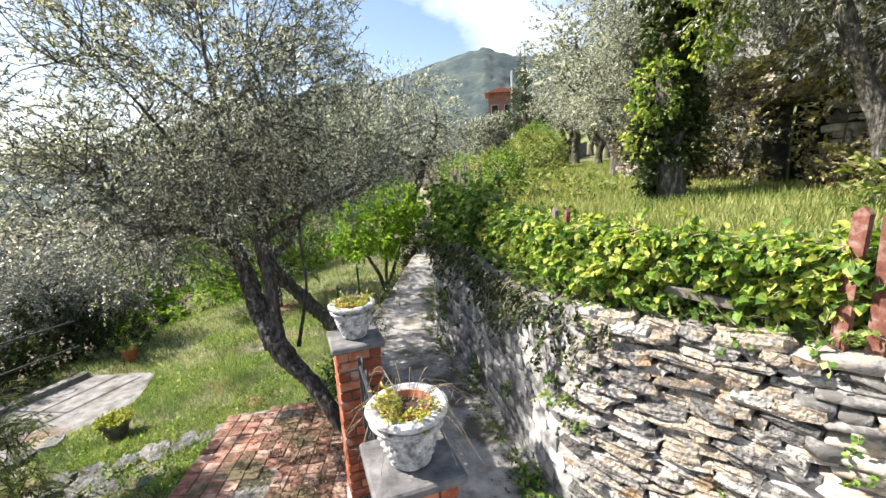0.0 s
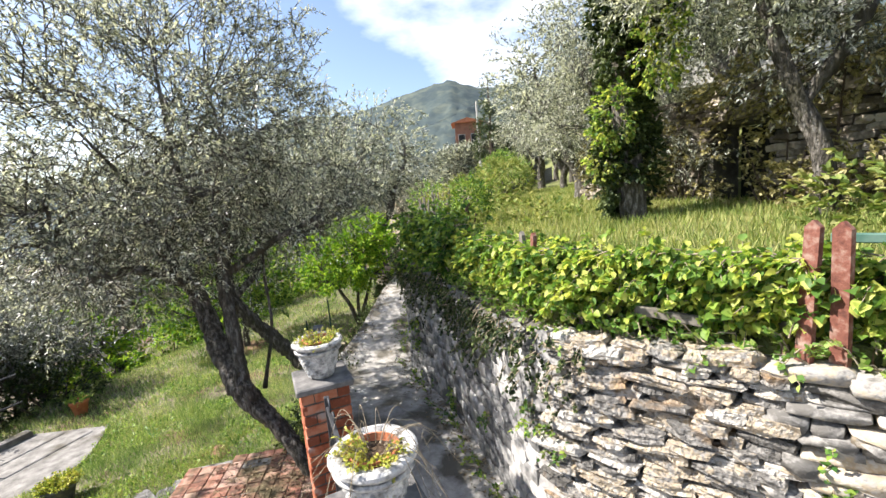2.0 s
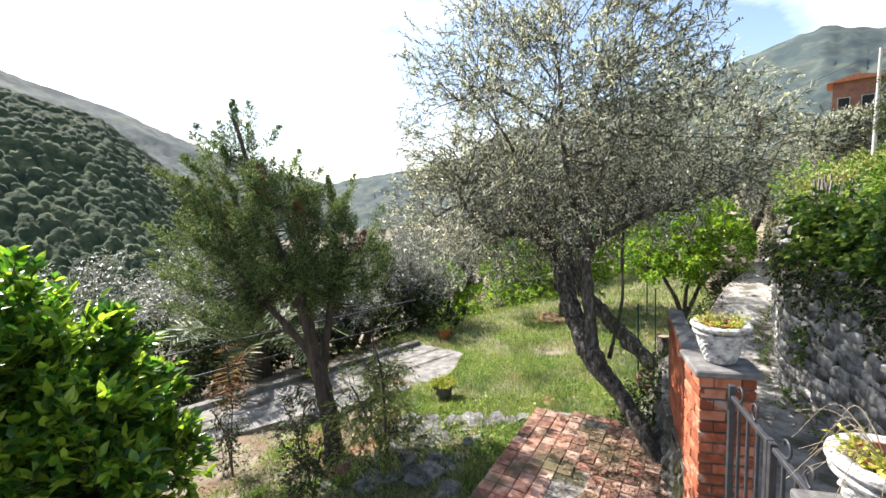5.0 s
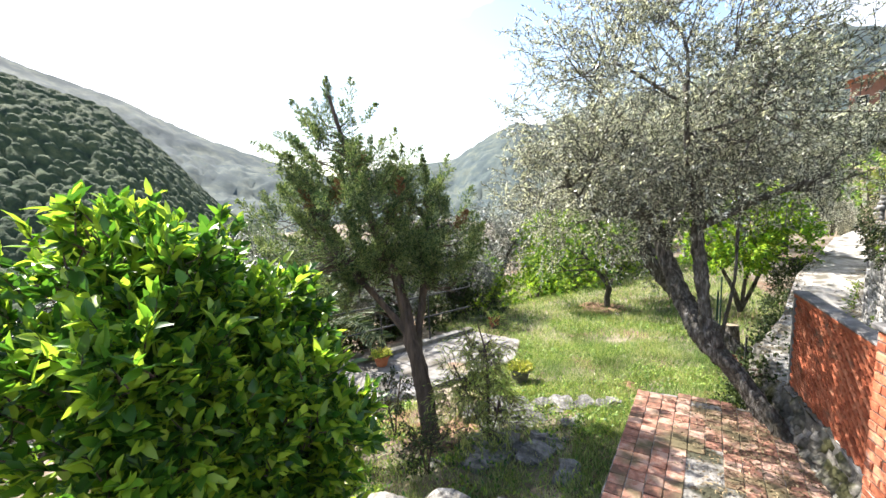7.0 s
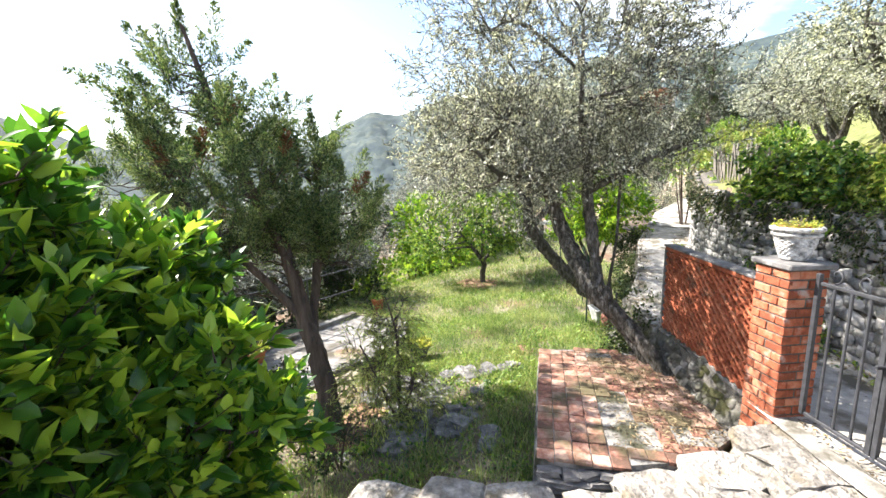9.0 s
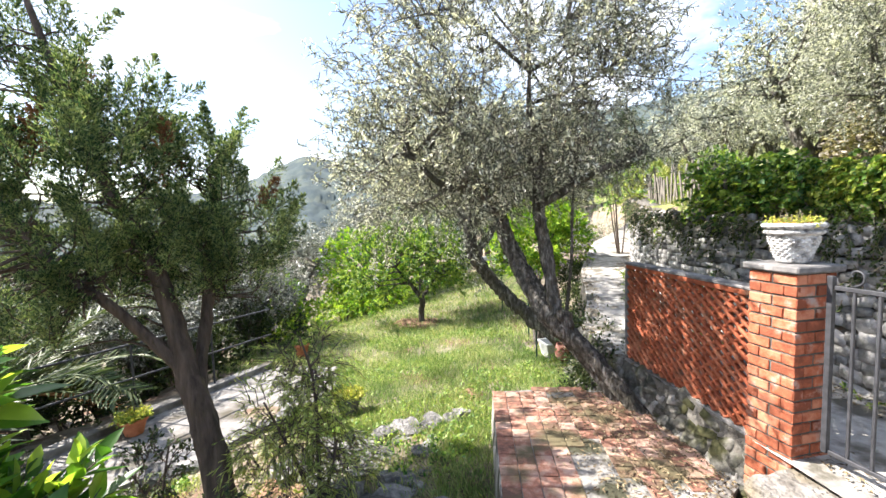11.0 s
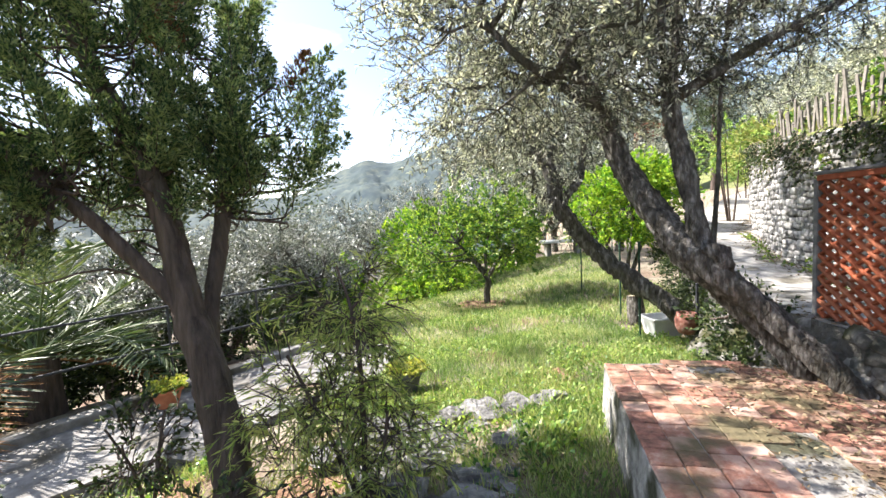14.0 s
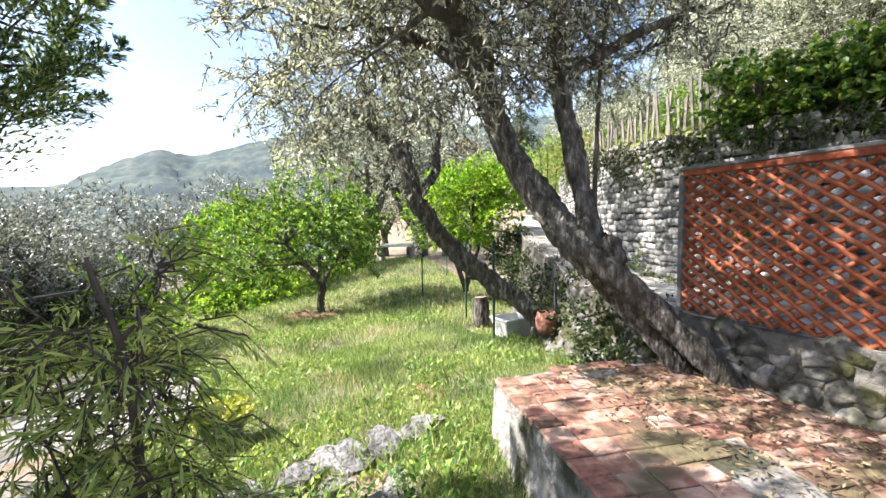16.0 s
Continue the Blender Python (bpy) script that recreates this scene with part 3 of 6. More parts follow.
def build_patio():
    bm = bmesh.new()
    top = [bm.verts.new((x, y, 0.017)) for x, y in PATIO]
    low = [bm.verts.new((x - 0.05 * (x < -1), y, -0.75)) for x, y in PATIO]
    bm.faces.new(top[::-1])
    for i in range(len(PATIO)):
        j = (i + 1) % len(PATIO)
        bm.faces.new((top[i], top[j], low[j], low[i]))
    bmesh.ops.recalc_face_normals(bm, faces=bm.faces)
    ob = part("brick_terrace", bm, M_BLOCK)
    return tagged(ob, "low brick-paved terrace with a crumbling white edge", kind="structure")


TERRACE = build_patio()

# ---- concrete terrace with kerb and railing ----
def build_lower_terrace():
    outer = ((-7.2, 0.6), (-6.45, 1.85), (-5.6, 3.2), (-4.45, 5.0), (-3.3, 4.75))
    inner = ((-3.3, 4.75), (-3.2, 3.9), (-3.35, 3.1), (-4.2, 2.35), (-4.9, 1.75), (-5.6, 0.9), (-6.2, -0.1))
    pts = list(outer) + list(inner)[1:]
    bm = bmesh.new()
    top = [bm.verts.new((x, y, -0.735)) for x, y in pts]
    low = [bm.verts.new((x, y, -1.9)) for x, y in pts]
    bm.faces.new(top)
    for i in range(len(pts)):
        j = (i + 1) % len(pts)
        bm.faces.new((top[i], top[j], low[j], low[i]))
    bmesh.ops.recalc_face_normals(bm, faces=bm.faces)
    tagged(part("lower_terrace", bm, M_TERRACE), "weathered pale concrete terrace below the lawn", kind="structure")
    bm = bmesh.new()
    for a, b in zip(outer[:-1], outer[1:-1]):
        a, b = Vector((*a, -0.70)), Vector((*b, -0.70))
        d = b - a
        turn = Matrix.Rotation(math.atan2(d.y, d.x), 4, "Z")
        box(bm, (d.length, 0.16, 0.09), (a + b) / 2, 0.01, turn)
    tagged(part("kerb", bm, M_TERRACE), "low concrete kerb along the terrace edge", kind="structure")
    rail = thing("railing", (0, 0, 0), "thin dark iron railing along the concrete terrace edge", "railing")
    path = [Vector((*p, -0.66)) for p in outer[:-1]]
    for k, z in enumerate((0.92, 0.48)):
        m = Mass()
        m.tube([p + Vector((0, 0, z)) for p in path], 0.014, 6)
        m.make("handrail" if k == 0 else "rail", M_IRON, rail)
    for a, b in zip(path, path[1:]):
        n = max(1, round((b - a).length / 1.1))
        for k in range(n):
            p = a.lerp(b, k / n)
            bm = box(bmesh.new(), (0.022, 0.022, 0.93), p + Vector((0, 0, 0.46)), 0.002)
            part("post", bm, M_IRON, rail)


build_lower_terrace()


# ---- gate pillars ----
def brick_mesh(name, size, mat, bevel=0.004, seed=0):
    bm = box(bmesh.new(), size, (0, 0, 0), bevel)
    r = random.Random(seed)
    for v in bm.verts:
        v.co += Vector((r.uniform(-1, 1), r.uniform(-1, 1), r.uniform(-1, 1))) * 0.0018
    me = bpy.data.meshes.new(name)
    bm.to_mesh(me)
    bm.free()
    me.materials.append(mat)
    return me


def place_piece(name, me, m, parent):
    ob = new(name, me)
    ob.parent = parent
    ob.matrix_basis = m
    return ob


HEADER = [brick_mesh("brick", (0.127, 0.03, 0.053), M_BRICK, seed=s) for s in range(3)]


def pillar(place, yaw, base, label):
    root = thing("gate_pillar", place, label, "pillar", "brick gate pillars", yaw)
    side, h = 0.27, 1.405 - base
    bm = box(bmesh.new(), (side - 0.012, side - 0.012, h), (0, 0, base + h / 2))
    part("core", bm, M_MORTAR, root)
    bm = bmesh.new()
    box(bm, (0.325, 0.325, 0.04), (0, 0, 1.405 + 0.022), 0.008)
    for v in bm.verts:
        v.co.x += noise.noise(v.co * 9) * 0.008
        v.co.y += noise.noise(v.co * 9 + Vector((5, 0, 0))) * 0.008
    part("capstone", bm, M_SLATE, root, "grey slate capstone")
    n = int(h / 0.064)
    r = random.Random(int(place[1] * 100))
    for c in range(n):
        z = 1.403 - 0.032 - c * 0.064
        for s in range(4):
            turn = Matrix.Rotation(math.pi / 2 * s, 4, "Z")
            for x, w in (((-0.07, 1.0), (0.07, 1.0)) if (c + s) % 2 else ((-0.102, 0.53), (0.0, 1.0), (0.102, 0.53))):
                m = turn @ Matrix.Translation((x, -side / 2 + 0.012 + r.uniform(-0.002, 0.002), z)) @ Matrix.Diagonal((w, 1, 1, 1))
                place_piece("brick", HEADER[r.randrange(3)], m, root)
    return root


pillar((0.15, -0.15, 0), 8, 0.0, "red brick gate pillar with a slate cap beside the trellis")
pillar((0.33, -1.38, 0), 8, 0.3, "red brick gate pillar with a slate cap near the dry-stone wall")


# ---- urns ----
def urn(place, seed, label):
    root = thing("urn", place, label, "planter", "urns on the pillars", seed * 37)
    root.scale = (0.78, 0.78, 0.78)
    bm = bmesh.new()

    def weave(a, z):
        course = int(z / 0.019)
        worn = noise.noise(Vector((math.cos(a) * 2.5, math.sin(a) * 2.5, z * 14 + seed)))
        return (0.05 * math.sin(a * 17 + (math.pi if course % 2 else 0)) + 0.045 * worn) * (0.03 < z < 0.20) + 0.014 * worn + 0.006 * math.sin(a * 3 + seed)
    prof = [(0.001, 0.002), (0.088, 0.002), (0.100, 0.012), (0.104, 0.03)]
    prof += [(0.104 + 0.044 * math.sin((z - 0.03) / 0.17 * 1.45) - (0.004 if k % 2 else 0.0), z) for k, z in enumerate(np.arange(0.0395, 0.20, 0.0095))]
    prof += [(0.146, 0.204), (0.160, 0.210), (0.176, 0.218), (0.180, 0.230), (0.172, 0.240), (0.160, 0.243), (0.162, 0.250), (0.182, 0.256), (0.192, 0.270), (0.190, 0.284), (0.178, 0.293), (0.150, 0.292), (0.128, 0.284), (0.122, 0.24), (0.001, 0.232)]
    lathe(bm, prof, 96, weave)
    part("bowl", bm, M_URN, root, smooth=False)
    bm = bmesh.new()
    lathe(bm, [(0.08, 0.226), (0.104, 0.282), (0.112, 0.284), (0.113, 0.297), (0.104, 0.298), (0.098, 0.27), (0.088, 0.235)], 32)
    part("inner_pot", bm, M_TERRA, root, "orange terracotta inner pot")
    bm = bmesh.new()
    lathe(bm, [(0.001, 0.268), (0.099, 0.264)], 24)
    part("soil", bm, M_SOIL, root)
    rng = np.random.default_rng(seed)
    m, lf, dry = Mass(), Mass(), Mass()
    n = 66 if seed == 1 else 90
    a = rng.uniform(1.2, 5.2, n) if seed == 1 else rng.uniform(0, math.tau, n)
    rr = 0.10 * np.sqrt(rng.uniform(0, 1, n))
    st = np.stack([rr * np.cos(a), rr * np.sin(a), np.full(n, 0.264)], 1)
    way = np.stack([np.cos(a) * 0.7, np.sin(a) * 0.7, np.full(n, 0.65)], 1) + rng.normal(0, 0.25, (n, 3))
    twigs(m, lf, st, way, rng, 12, 0.095, 0.02, 0.015, 0.3, 0.9, 0.0012)
    m.make("stems", M_TWIG, root)
    lf.make("leaves", M_SUCC, root)
    for k in range(30 if seed == 1 else 8):
        b = rng.uniform(0, math.tau)
        d = np.array([math.cos(b), math.sin(b), 0])
        L = rng.uniform(0.2, 0.46) if seed == 1 else rng.uniform(0.12, 0.2)
        line = smooth_line([d * 0.05 + [0, 0, 0.28], d * L * 0.55 + [0, 0, 0.29 + rng.uniform(0.02, 0.11)], d * L + [0, 0, 0.27 - rng.uniform(0, 0.2)]], 6)
        dry.tube(line, np.linspace(0.0022, 0.001, len(line)), 3)
        if k % 2:
            for q in range(3):
                e = rng.normal(0, 0.03, 3)
                dry.tube([line[-2 - q * 2], line[-2 - q * 2] + e + [0, 0, -0.02], line[-2 - q * 2] + e * 1.6 + [0, 0, -0.06]], [0.001, 0.0009, 0.0006], 3)
    dry.make("dry_stalk_tangle", M_TWIG, root)["kind"] = "stuff"
    return root


urn((0.155, -0.15, 1.4475), 2, "white distressed basket-weave urn with yellow-green succulent on a pillar")
urn((0.335, -1.385, 1.4475), 1, "white distressed basket-weave urn with dry trailing stems on a pillar")


# ---- trellis panel of terracotta lattice ----
def build_trellis():
    x, y0, y1, z0, z1 = 0.085, 0.03, 1.47, 0.34, 1.235
    root = thing("lattice_panel", (x, 0, 0), "red terracotta diamond lattice screen panel beside a brick pillar", "trellis")
    for name, size, at in (("top_rail", (0.07, y1 - y0, 0.035), (0, (y0 + y1) / 2, z1 + 0.005)), ("bottom_rail", (0.05, y1 - y0, 0.03), (0, (y0 + y1) / 2, z0 - 0.005)),
                           ("end_post", (0.05, 0.035, z1 - z0), (0, y1 + 0.0175, (z0 + z1) / 2))):
        part(name, box(bmesh.new(), size, at, 0.004), M_SLATE if name != "top_rail" else M_LATTICE, root)
    part("coping", box(bmesh.new(), (0.12, y1 - y0 + 0.05, 0.022), (0.02, (y0 + y1) / 2, z1 + 0.0345), 0.005), M_SLATE, root, "grey slate coping")
    zc0, zc1 = z0 + 0.010, z1 - 0.0125
    slope, pitch = 0.72, 0.10
    hgt = zc1 - zc0
    for layer, sgn in ((-0.004, 1), (0.004, -1)):
        c = -hgt / slope
        while c < (y1 - y0):
            a, b = c, c + hgt / slope
            ya, yb = max(a, 0), min(b, y1 - y0)
            if yb - ya > 0.02:
                za = zc0 + (ya - a) * slope if sgn > 0 else zc1 - (ya - a) * slope
                zb = zc0 + (yb - a) * slope if sgn > 0 else zc1 - (yb - a) * slope
                n = max(3, int((yb - ya) / 0.046) * 2)
                t = np.linspace(0, 1, n)
                yy = y0 + ya + (yb - ya) * t
                zz = za + (zb - za) * t + 0.004 * np.sin((yy - y0) / pitch * math.tau) * sgn
                hw = 0.0118
                v = []
                for yk, zk in zip(yy, zz):
                    v += [(layer - 0.015, yk, zk - hw), (layer - 0.015, yk, zk + hw), (layer + 0.015, yk, zk + hw), (layer + 0.015, yk, zk - hw)]
                i = np.arange(n - 1)[:, None] * 4
                j = np.arange(4)[None]
                q = np.stack([i + j, i + (j + 1) % 4, i + 4 + (j + 1) % 4, i + 4 + j], -1).reshape(-1, 4)
                raw("slat", v, q, M_LATTICE, root)
            c += pitch


build_trellis()


# ---- iron gate ----
def build_gate():
    root = thing("iron_gate", (0, 0, 0), "dark grey wrought iron double gate, closed between the pillars", "gate")
    a, b = Vector((0.17, -0.345, 0)), Vector((0.27, -1.215, 0))
    mid = a.lerp(b, 0.52)
    zlo = 0.44
    for k, (p, q, zp, zq) in enumerate(((a, mid, 1.40, 1.36), (mid, b, 1.36, 1.40))):
        leaf = new("leaf")
        leaf.parent = root
        d = (q - p).normalized()
        turn = Matrix.Rotation(math.atan2(d.y, d.x), 4, "Z")
        L = (q - p).length

        def bar(name, u, w, z0, z1):
            part(name, box(bmesh.new(), (w, w, z1 - z0), p + d * u + Vector((0, 0, (z0 + z1) / 2)), 0.002, turn), M_IRON, leaf)
        bar("stile", 0.015, 0.028, zlo, zp)
        bar("stile", L - 0.018, 0.03, zlo, zq)
        for z in (zlo + 0.012, 1.34):
            part("rail", box(bmesh.new(), (L - 0.07, 0.022, 0.022), (p + q) / 2 + Vector((0, 0, z)), 0.002, turn), M_IRON, leaf)
        n = 4
        for i in range(1, n):
            bar("bar", 0.015 + (L - 0.033) * i / n, 0.014, zlo + 0.023, 1.329)
        for c, s in ((0.12, 1), (0.30, -1)):
            m = Mass()
            t = np.linspace(0, 1, 22)
            ang = s * t * 5.0
            rr = 0.05 * (1 - 0.75 * t)
            line = np.stack([np.full(22, 0.0), c + rr * np.sin(ang), 1.41 - rr * np.cos(ang)], 1)
            pts = np.array([p + d * float(u) + Vector((0, 0, float(z))) for _, u, z in line])
            m.tube(pts, 0.006, 5)
            m.make("scroll", M_IRON, leaf)
    part("latch", box(bmesh.new(), (0.05, 0.02, 0.02), mid + Vector((-0.03, 0, 0.98)), 0.003), M_IRON, root)


build_gate()


# ---- stone steps ----
def stone_block(size, seed, rough=0.06, cuts=2):
    bm = bmesh.new()
    bmesh.ops.create_cube(bm, size=1)
    bmesh.ops.subdivide_edges(bm, edges=bm.edges[:], cuts=cuts, use_grid_fill=True)
    off = Vector((seed * 3.1, seed * 1.7, seed))
    for v in bm.verts:
        p = v.co.copy()
        l = p.length
        v.co = p * (1 - 0.10 * max(0, (l - 0.6) / 0.27) ** 2)
        v.co += Vector([noise.noise(p * 2.3 + off + Vector((k * 9, 0, 0))) for k in range(3)]) * rough * 1.6
        v.co = Vector((v.co.x * size[0], v.co.y * size[1], v.co.z * size[2]))
    return bm


def step(place, size, yaw, seed):
    bm = stone_block(size, seed, 0.09, 4)
    ob = part("stone_step", bm, M_STEP)
    ob.matrix_world = pose(*place, 0, 0, yaw)
    return tagged(ob, "worn pale grey stone step slab leading to the gate", "step", "stone steps by the gate")


r_step = random.Random(12)
ROWS = ((-0.08, 0.325, -1.30, -0.32, 0.36), (-0.44, 0.175, -1.25, -0.36, 0.38), (-0.84, 0.03, -1.2, -0.42, 0.42))
k = 1
for x, z, y0, y1, w in ROWS:
    y = y0
    while y < y1 - 0.1:
        L = min(r_step.uniform(0.28, 0.5), y1 - y)
        step((x + r_step.uniform(-0.03, 0.03), y + L / 2, z - 0.09 + r_step.uniform(-0.012, 0.012)), (w * r_step.uniform(0.98, 1.15), L * 1.03, 0.2), 8 + r_step.uniform(-5, 5), k)
        y += L
        k += 1
for x, y, z, w, d in ((-1.24, -0.80, -0.13, 0.46, 0.50), (-1.72, -0.62, -0.20, 0.48, 0.50), (-2.20, -0.56, -0.24, 0.46, 0.46), (-2.68, -0.56, -0.27, 0.50, 0.42), (-3.18, -0.72, -0.29, 0.46, 0.40), (-2.0, -1.05, -0.12, 0.5, 0.45), (-2.55, -1.0, -0.14, 0.52, 0.42), (-1.3, -1.35, -0.02, 0.5, 0.45),
                      (-0.75, -1.75, 0.22, 0.6, 0.5), (-0.2, -1.75, 0.26, 0.55, 0.5), (-0.8, -2.2, 0.42, 0.6, 0.5), (-0.2, -2.2, 0.46, 0.6, 0.5), (-0.8, -2.75, 0.6, 0.7, 0.6), (-0.1, -2.75, 0.75, 0.7, 0.6), (-1.5, -2.9, 0.48, 0.7, 0.6)):
    step((x, y, z), (w, d, 0.2), r_step.uniform(-12, 12), k)
    k += 1


def broken_edge():
    """Dark split slates and rubble showing under the broken front of the brick terrace."""
    r = random.Random(44)
    for c, z in enumerate((-0.055, -0.10, -0.15, -0.21)):
        x = -1.56
        while x < -0.45:
            w = r.uniform(0.10, 0.26)
            bm = stone_block((w, 0.14, r.uniform(0.035, 0.06)), 200 + c * 20 + int(x * -10), 0.12, 2)
            ob = part("edge_slate", bm, M_SLATE, TERRACE)
            ob.matrix_basis = pose(x + w / 2, -0.34 + r.uniform(-0.03, 0.025) - 0.012 * c, z, r.uniform(-7, 7), r.uniform(-5, 5), r.uniform(-9, 9))
            x += w * 0.97


broken_edge()

# ---- white stone sink, pots ----
def build_sink():
    at = (0.24, 3.94, -0.62)
    root = thing("stone_sink", at, "white ceramic laundry sink standing on a block on the grass", "sink", yaw=8)
    bm = bmesh.new()
    rings = []
    for w, d, z in ((0.17, 0.12, 0.14), (0.22, 0.16, 0.36), (0.235, 0.175, 0.36), (0.235, 0.175, 0.385), (0.20, 0.14, 0.385), (0.17, 0.11, 0.22)):
        rings.append([bm.verts.new((sx * w, sy * d, z)) for sx, sy in ((-1, -1), (1, -1), (1, 1), (-1, 1))])
    for a, b in zip(rings, rings[1:]):
        for i in range(4):
            bm.faces.new((a[i], a[(i + 1) % 4], b[(i + 1) % 4], b[i]))
    bm.faces.new(rings[0][::-1])
    bm.faces.new(rings[-1])
    bmesh.ops.bevel(bm, geom=bm.edges[:], offset=0.008, segments=2, affect="EDGES")
    part("basin", bm, M_SINK, root)
    part("block", box(bmesh.new(), (0.26, 0.2, 0.22), (0, 0, 0.03), 0.01), M_BLOCK, root)


build_sink()


def pot_plant(place, r, h, label, leafmat, seed, potmat=None, spread=1.0, n=160, dead=False):
    root = thing("potted_plant", place, label, "potted plant", "potted plants in the garden")
    bm = bmesh.new()
    lathe(bm, [(0.001, 0.0), (r * 0.62, 0.0), (r * 0.66, h * 0.1), (r * 0.92, h * 0.8), (r * 1.04, h * 0.82), (r * 1.06, h), (r * 0.9, h), (r * 0.86, h * 0.85)], 28)
    part("pot", bm, potmat or M_SLATE, root, smooth=True)
    bm = bmesh.new()
    lathe(bm, [(0.001, h * 0.9), (r * 0.88, h * 0.88)], 20)
    part("soil", bm, M_SOIL, root)
    rng = np.random.default_rng(seed)
    m, lf = Mass(), Mass()
    a = rng.uniform(0, math.tau, n)
    rr = r * 0.95 * np.sqrt(rng.uniform(0, 1, n))
    st = np.stack([rr * np.cos(a), rr * np.sin(a), np.full(n, h * 0.9)], 1)
    way = np.stack([np.cos(a) * 0.5 * spread, np.sin(a) * 0.5 * spread, np.full(n, 0.8)], 1) + rng.normal(0, 0.25, (n, 3))
    twigs(m, lf, st, way, rng, 12, 0.10, 0.03, 0.02, 0.4, 0.9, 0.0015)
    m.make("stems", M_TWIG, root)
    lf.make("leaves", leafmat, root)
    return root


pot_plant((-2.80, 2.52, -0.56), 0.15, 0.25, "dark stone pot with yellow-green succulents on the terrace corner", M_SUCC, 5)
pot_plant((-5.40, 2.82, -0.732), 0.15, 0.20, "terracotta pot of yellow-green leaves by the railing", M_SUCC, 6, M_TERRA)
pot_plant((-4.13, 5.72, -0.86), 0.14, 0.28, "brown terracotta pot with a low plant on the grass", M_CITRUS, 7, M_TERRA, n=60)


def hanging_pot():
    z0 = float(garden_z(-0.08, 2.77))
    root = thing("pot_stand", (-0.08, 2.77, z0), "rusty round pot fixed to a thin iron stake by the bank", "pot")
    part("stake", box(bmesh.new(), (0.022, 0.022, 0.75), (0.1, 0, 0.375), 0.002), M_IRON, root)
    bm = bmesh.new()
    lathe(bm, [(0.001, 0.26), (0.07, 0.27), (0.10, 0.33), (0.105, 0.40), (0.085, 0.47), (0.07, 0.47), (0.07, 0.40), (0.001, 0.33)], 24)
    part("pot", bm, M_REDWOOD, root, smooth=True)


hanging_pot()


def log_stump():
    z0 = float(garden_z(0.35, 5.04))
    m = Mass()
    rng = np.random.default_rng(3)
    m.tube([(0, 0, -0.05), (0.01, 0, 0.2), (0.0, 0.02, 0.42)], [0.13, 0.12, 0.115], 14, 0.15, rng)
    root = thing("tree_stump", (0.35, 5.04, z0), "short dark sawn-off tree stump on the grass", "stump")
    m.make("stem", M_BARK, root, smooth=True)
    bm = bmesh.new()
    lathe(bm, [(0.001, 0.415), (0.11, 0.41)], 14)
    part("cut_face", bm, M_TWIG, root)


log_stump()


# ---- fence on the wall ----
def build_fence():
    root = thing("wooden_fence", (0, 0, 0), "old wooden picket fence overgrown with vine on top of the wall", "fence")
    r = random.Random(4)

    def post(x, y, z0, z1, w, d, mat, lean=0.0, label=""):
        bm = bmesh.new()
        h = z1 - z0
        v = [(-w, -d, 0), (w, -d, 0), (w, d, 0), (-w, d, 0), (-w, -d, h - w), (w, -d, h - w), (w, d, h - w), (-w, d, h - w), (0, -d, h), (0, d, h)]
        vs = [bm.verts.new(c) for c in v]
        for f in ((0, 3, 2, 1), (0, 1, 5, 4), (2, 3, 7, 6), (1, 2, 6, 5), (3, 0, 4, 7), (4, 5, 8), (7, 9, 6), (5, 6, 9, 8), (4, 8, 9, 7)):
            bm.faces.new([vs[i] for i in f])
        ob = part("picket", bm, mat, root, label)
        ob.matrix_basis = pose(x, y, z0, lean, 0, 90)
        return ob
    post(1.955, -1.63, 1.74, 2.28, 0.026, 0.012, M_REDWOOD, 3, "faded red pointed picket")
    post(2.0, -1.72, 1.74, 2.28, 0.028, 0.012, M_REDWOOD, -2, "faded red pointed picket")
    post(1.46, -0.46, 1.75, 2.20, 0.018, 0.012, M_REDWOOD, 2, "faded red pointed picket")
    post(1.48, -0.33, 1.75, 2.20, 0.022, 0.012, M_WOOD, -2)
    for y in np.arange(-1.75, 2.1, 0.24):
        post(float(wall_x(y)) + 0.20 + r.uniform(-0.02, 0.02), float(y), top_z(y) - 0.02, top_z(y) + r.uniform(0.34, 0.46), 0.022, 0.010, M_WOOD, r.uniform(-6, 6))
    for y in np.arange(2.2, 6.4, 0.105):
        z = float(upper_z(wall_x(y) + 0.3, y))
        post(float(wall_x(y)) + 0.36 + r.uniform(-0.03, 0.03), float(y), z - 0.05, z + r.uniform(0.36, 0.6), 0.015, 0.008, M_WOOD, r.uniform(-7, 7))
    part("rail", box(bmesh.new(), (0.03, 0.28, 0.045), (1.72, -1.22, 1.85), 0.004, Matrix.Rotation(radians(33), 4, "Z") @ Matrix.Rotation(radians(5), 4, "X")), M_WOOD, root)
    part("rail", box(bmesh.new(), (0.03, 1.2, 0.035), (2.42, -2.12, 2.2), 0.004, Matrix.Rotation(radians(33), 4, "Z")), M_GREENMET, root, "green painted top rail")
    m = Mass()
    m.tube([(wall_x(y) + 0.38, y, float(upper_z(wall_x(y) + 0.3, y)) + 0.3) for y in np.arange(2.1, 6.5, 0.3)], 0.012, 4)
    m.make("rail", M_WOOD, root)


build_fence()


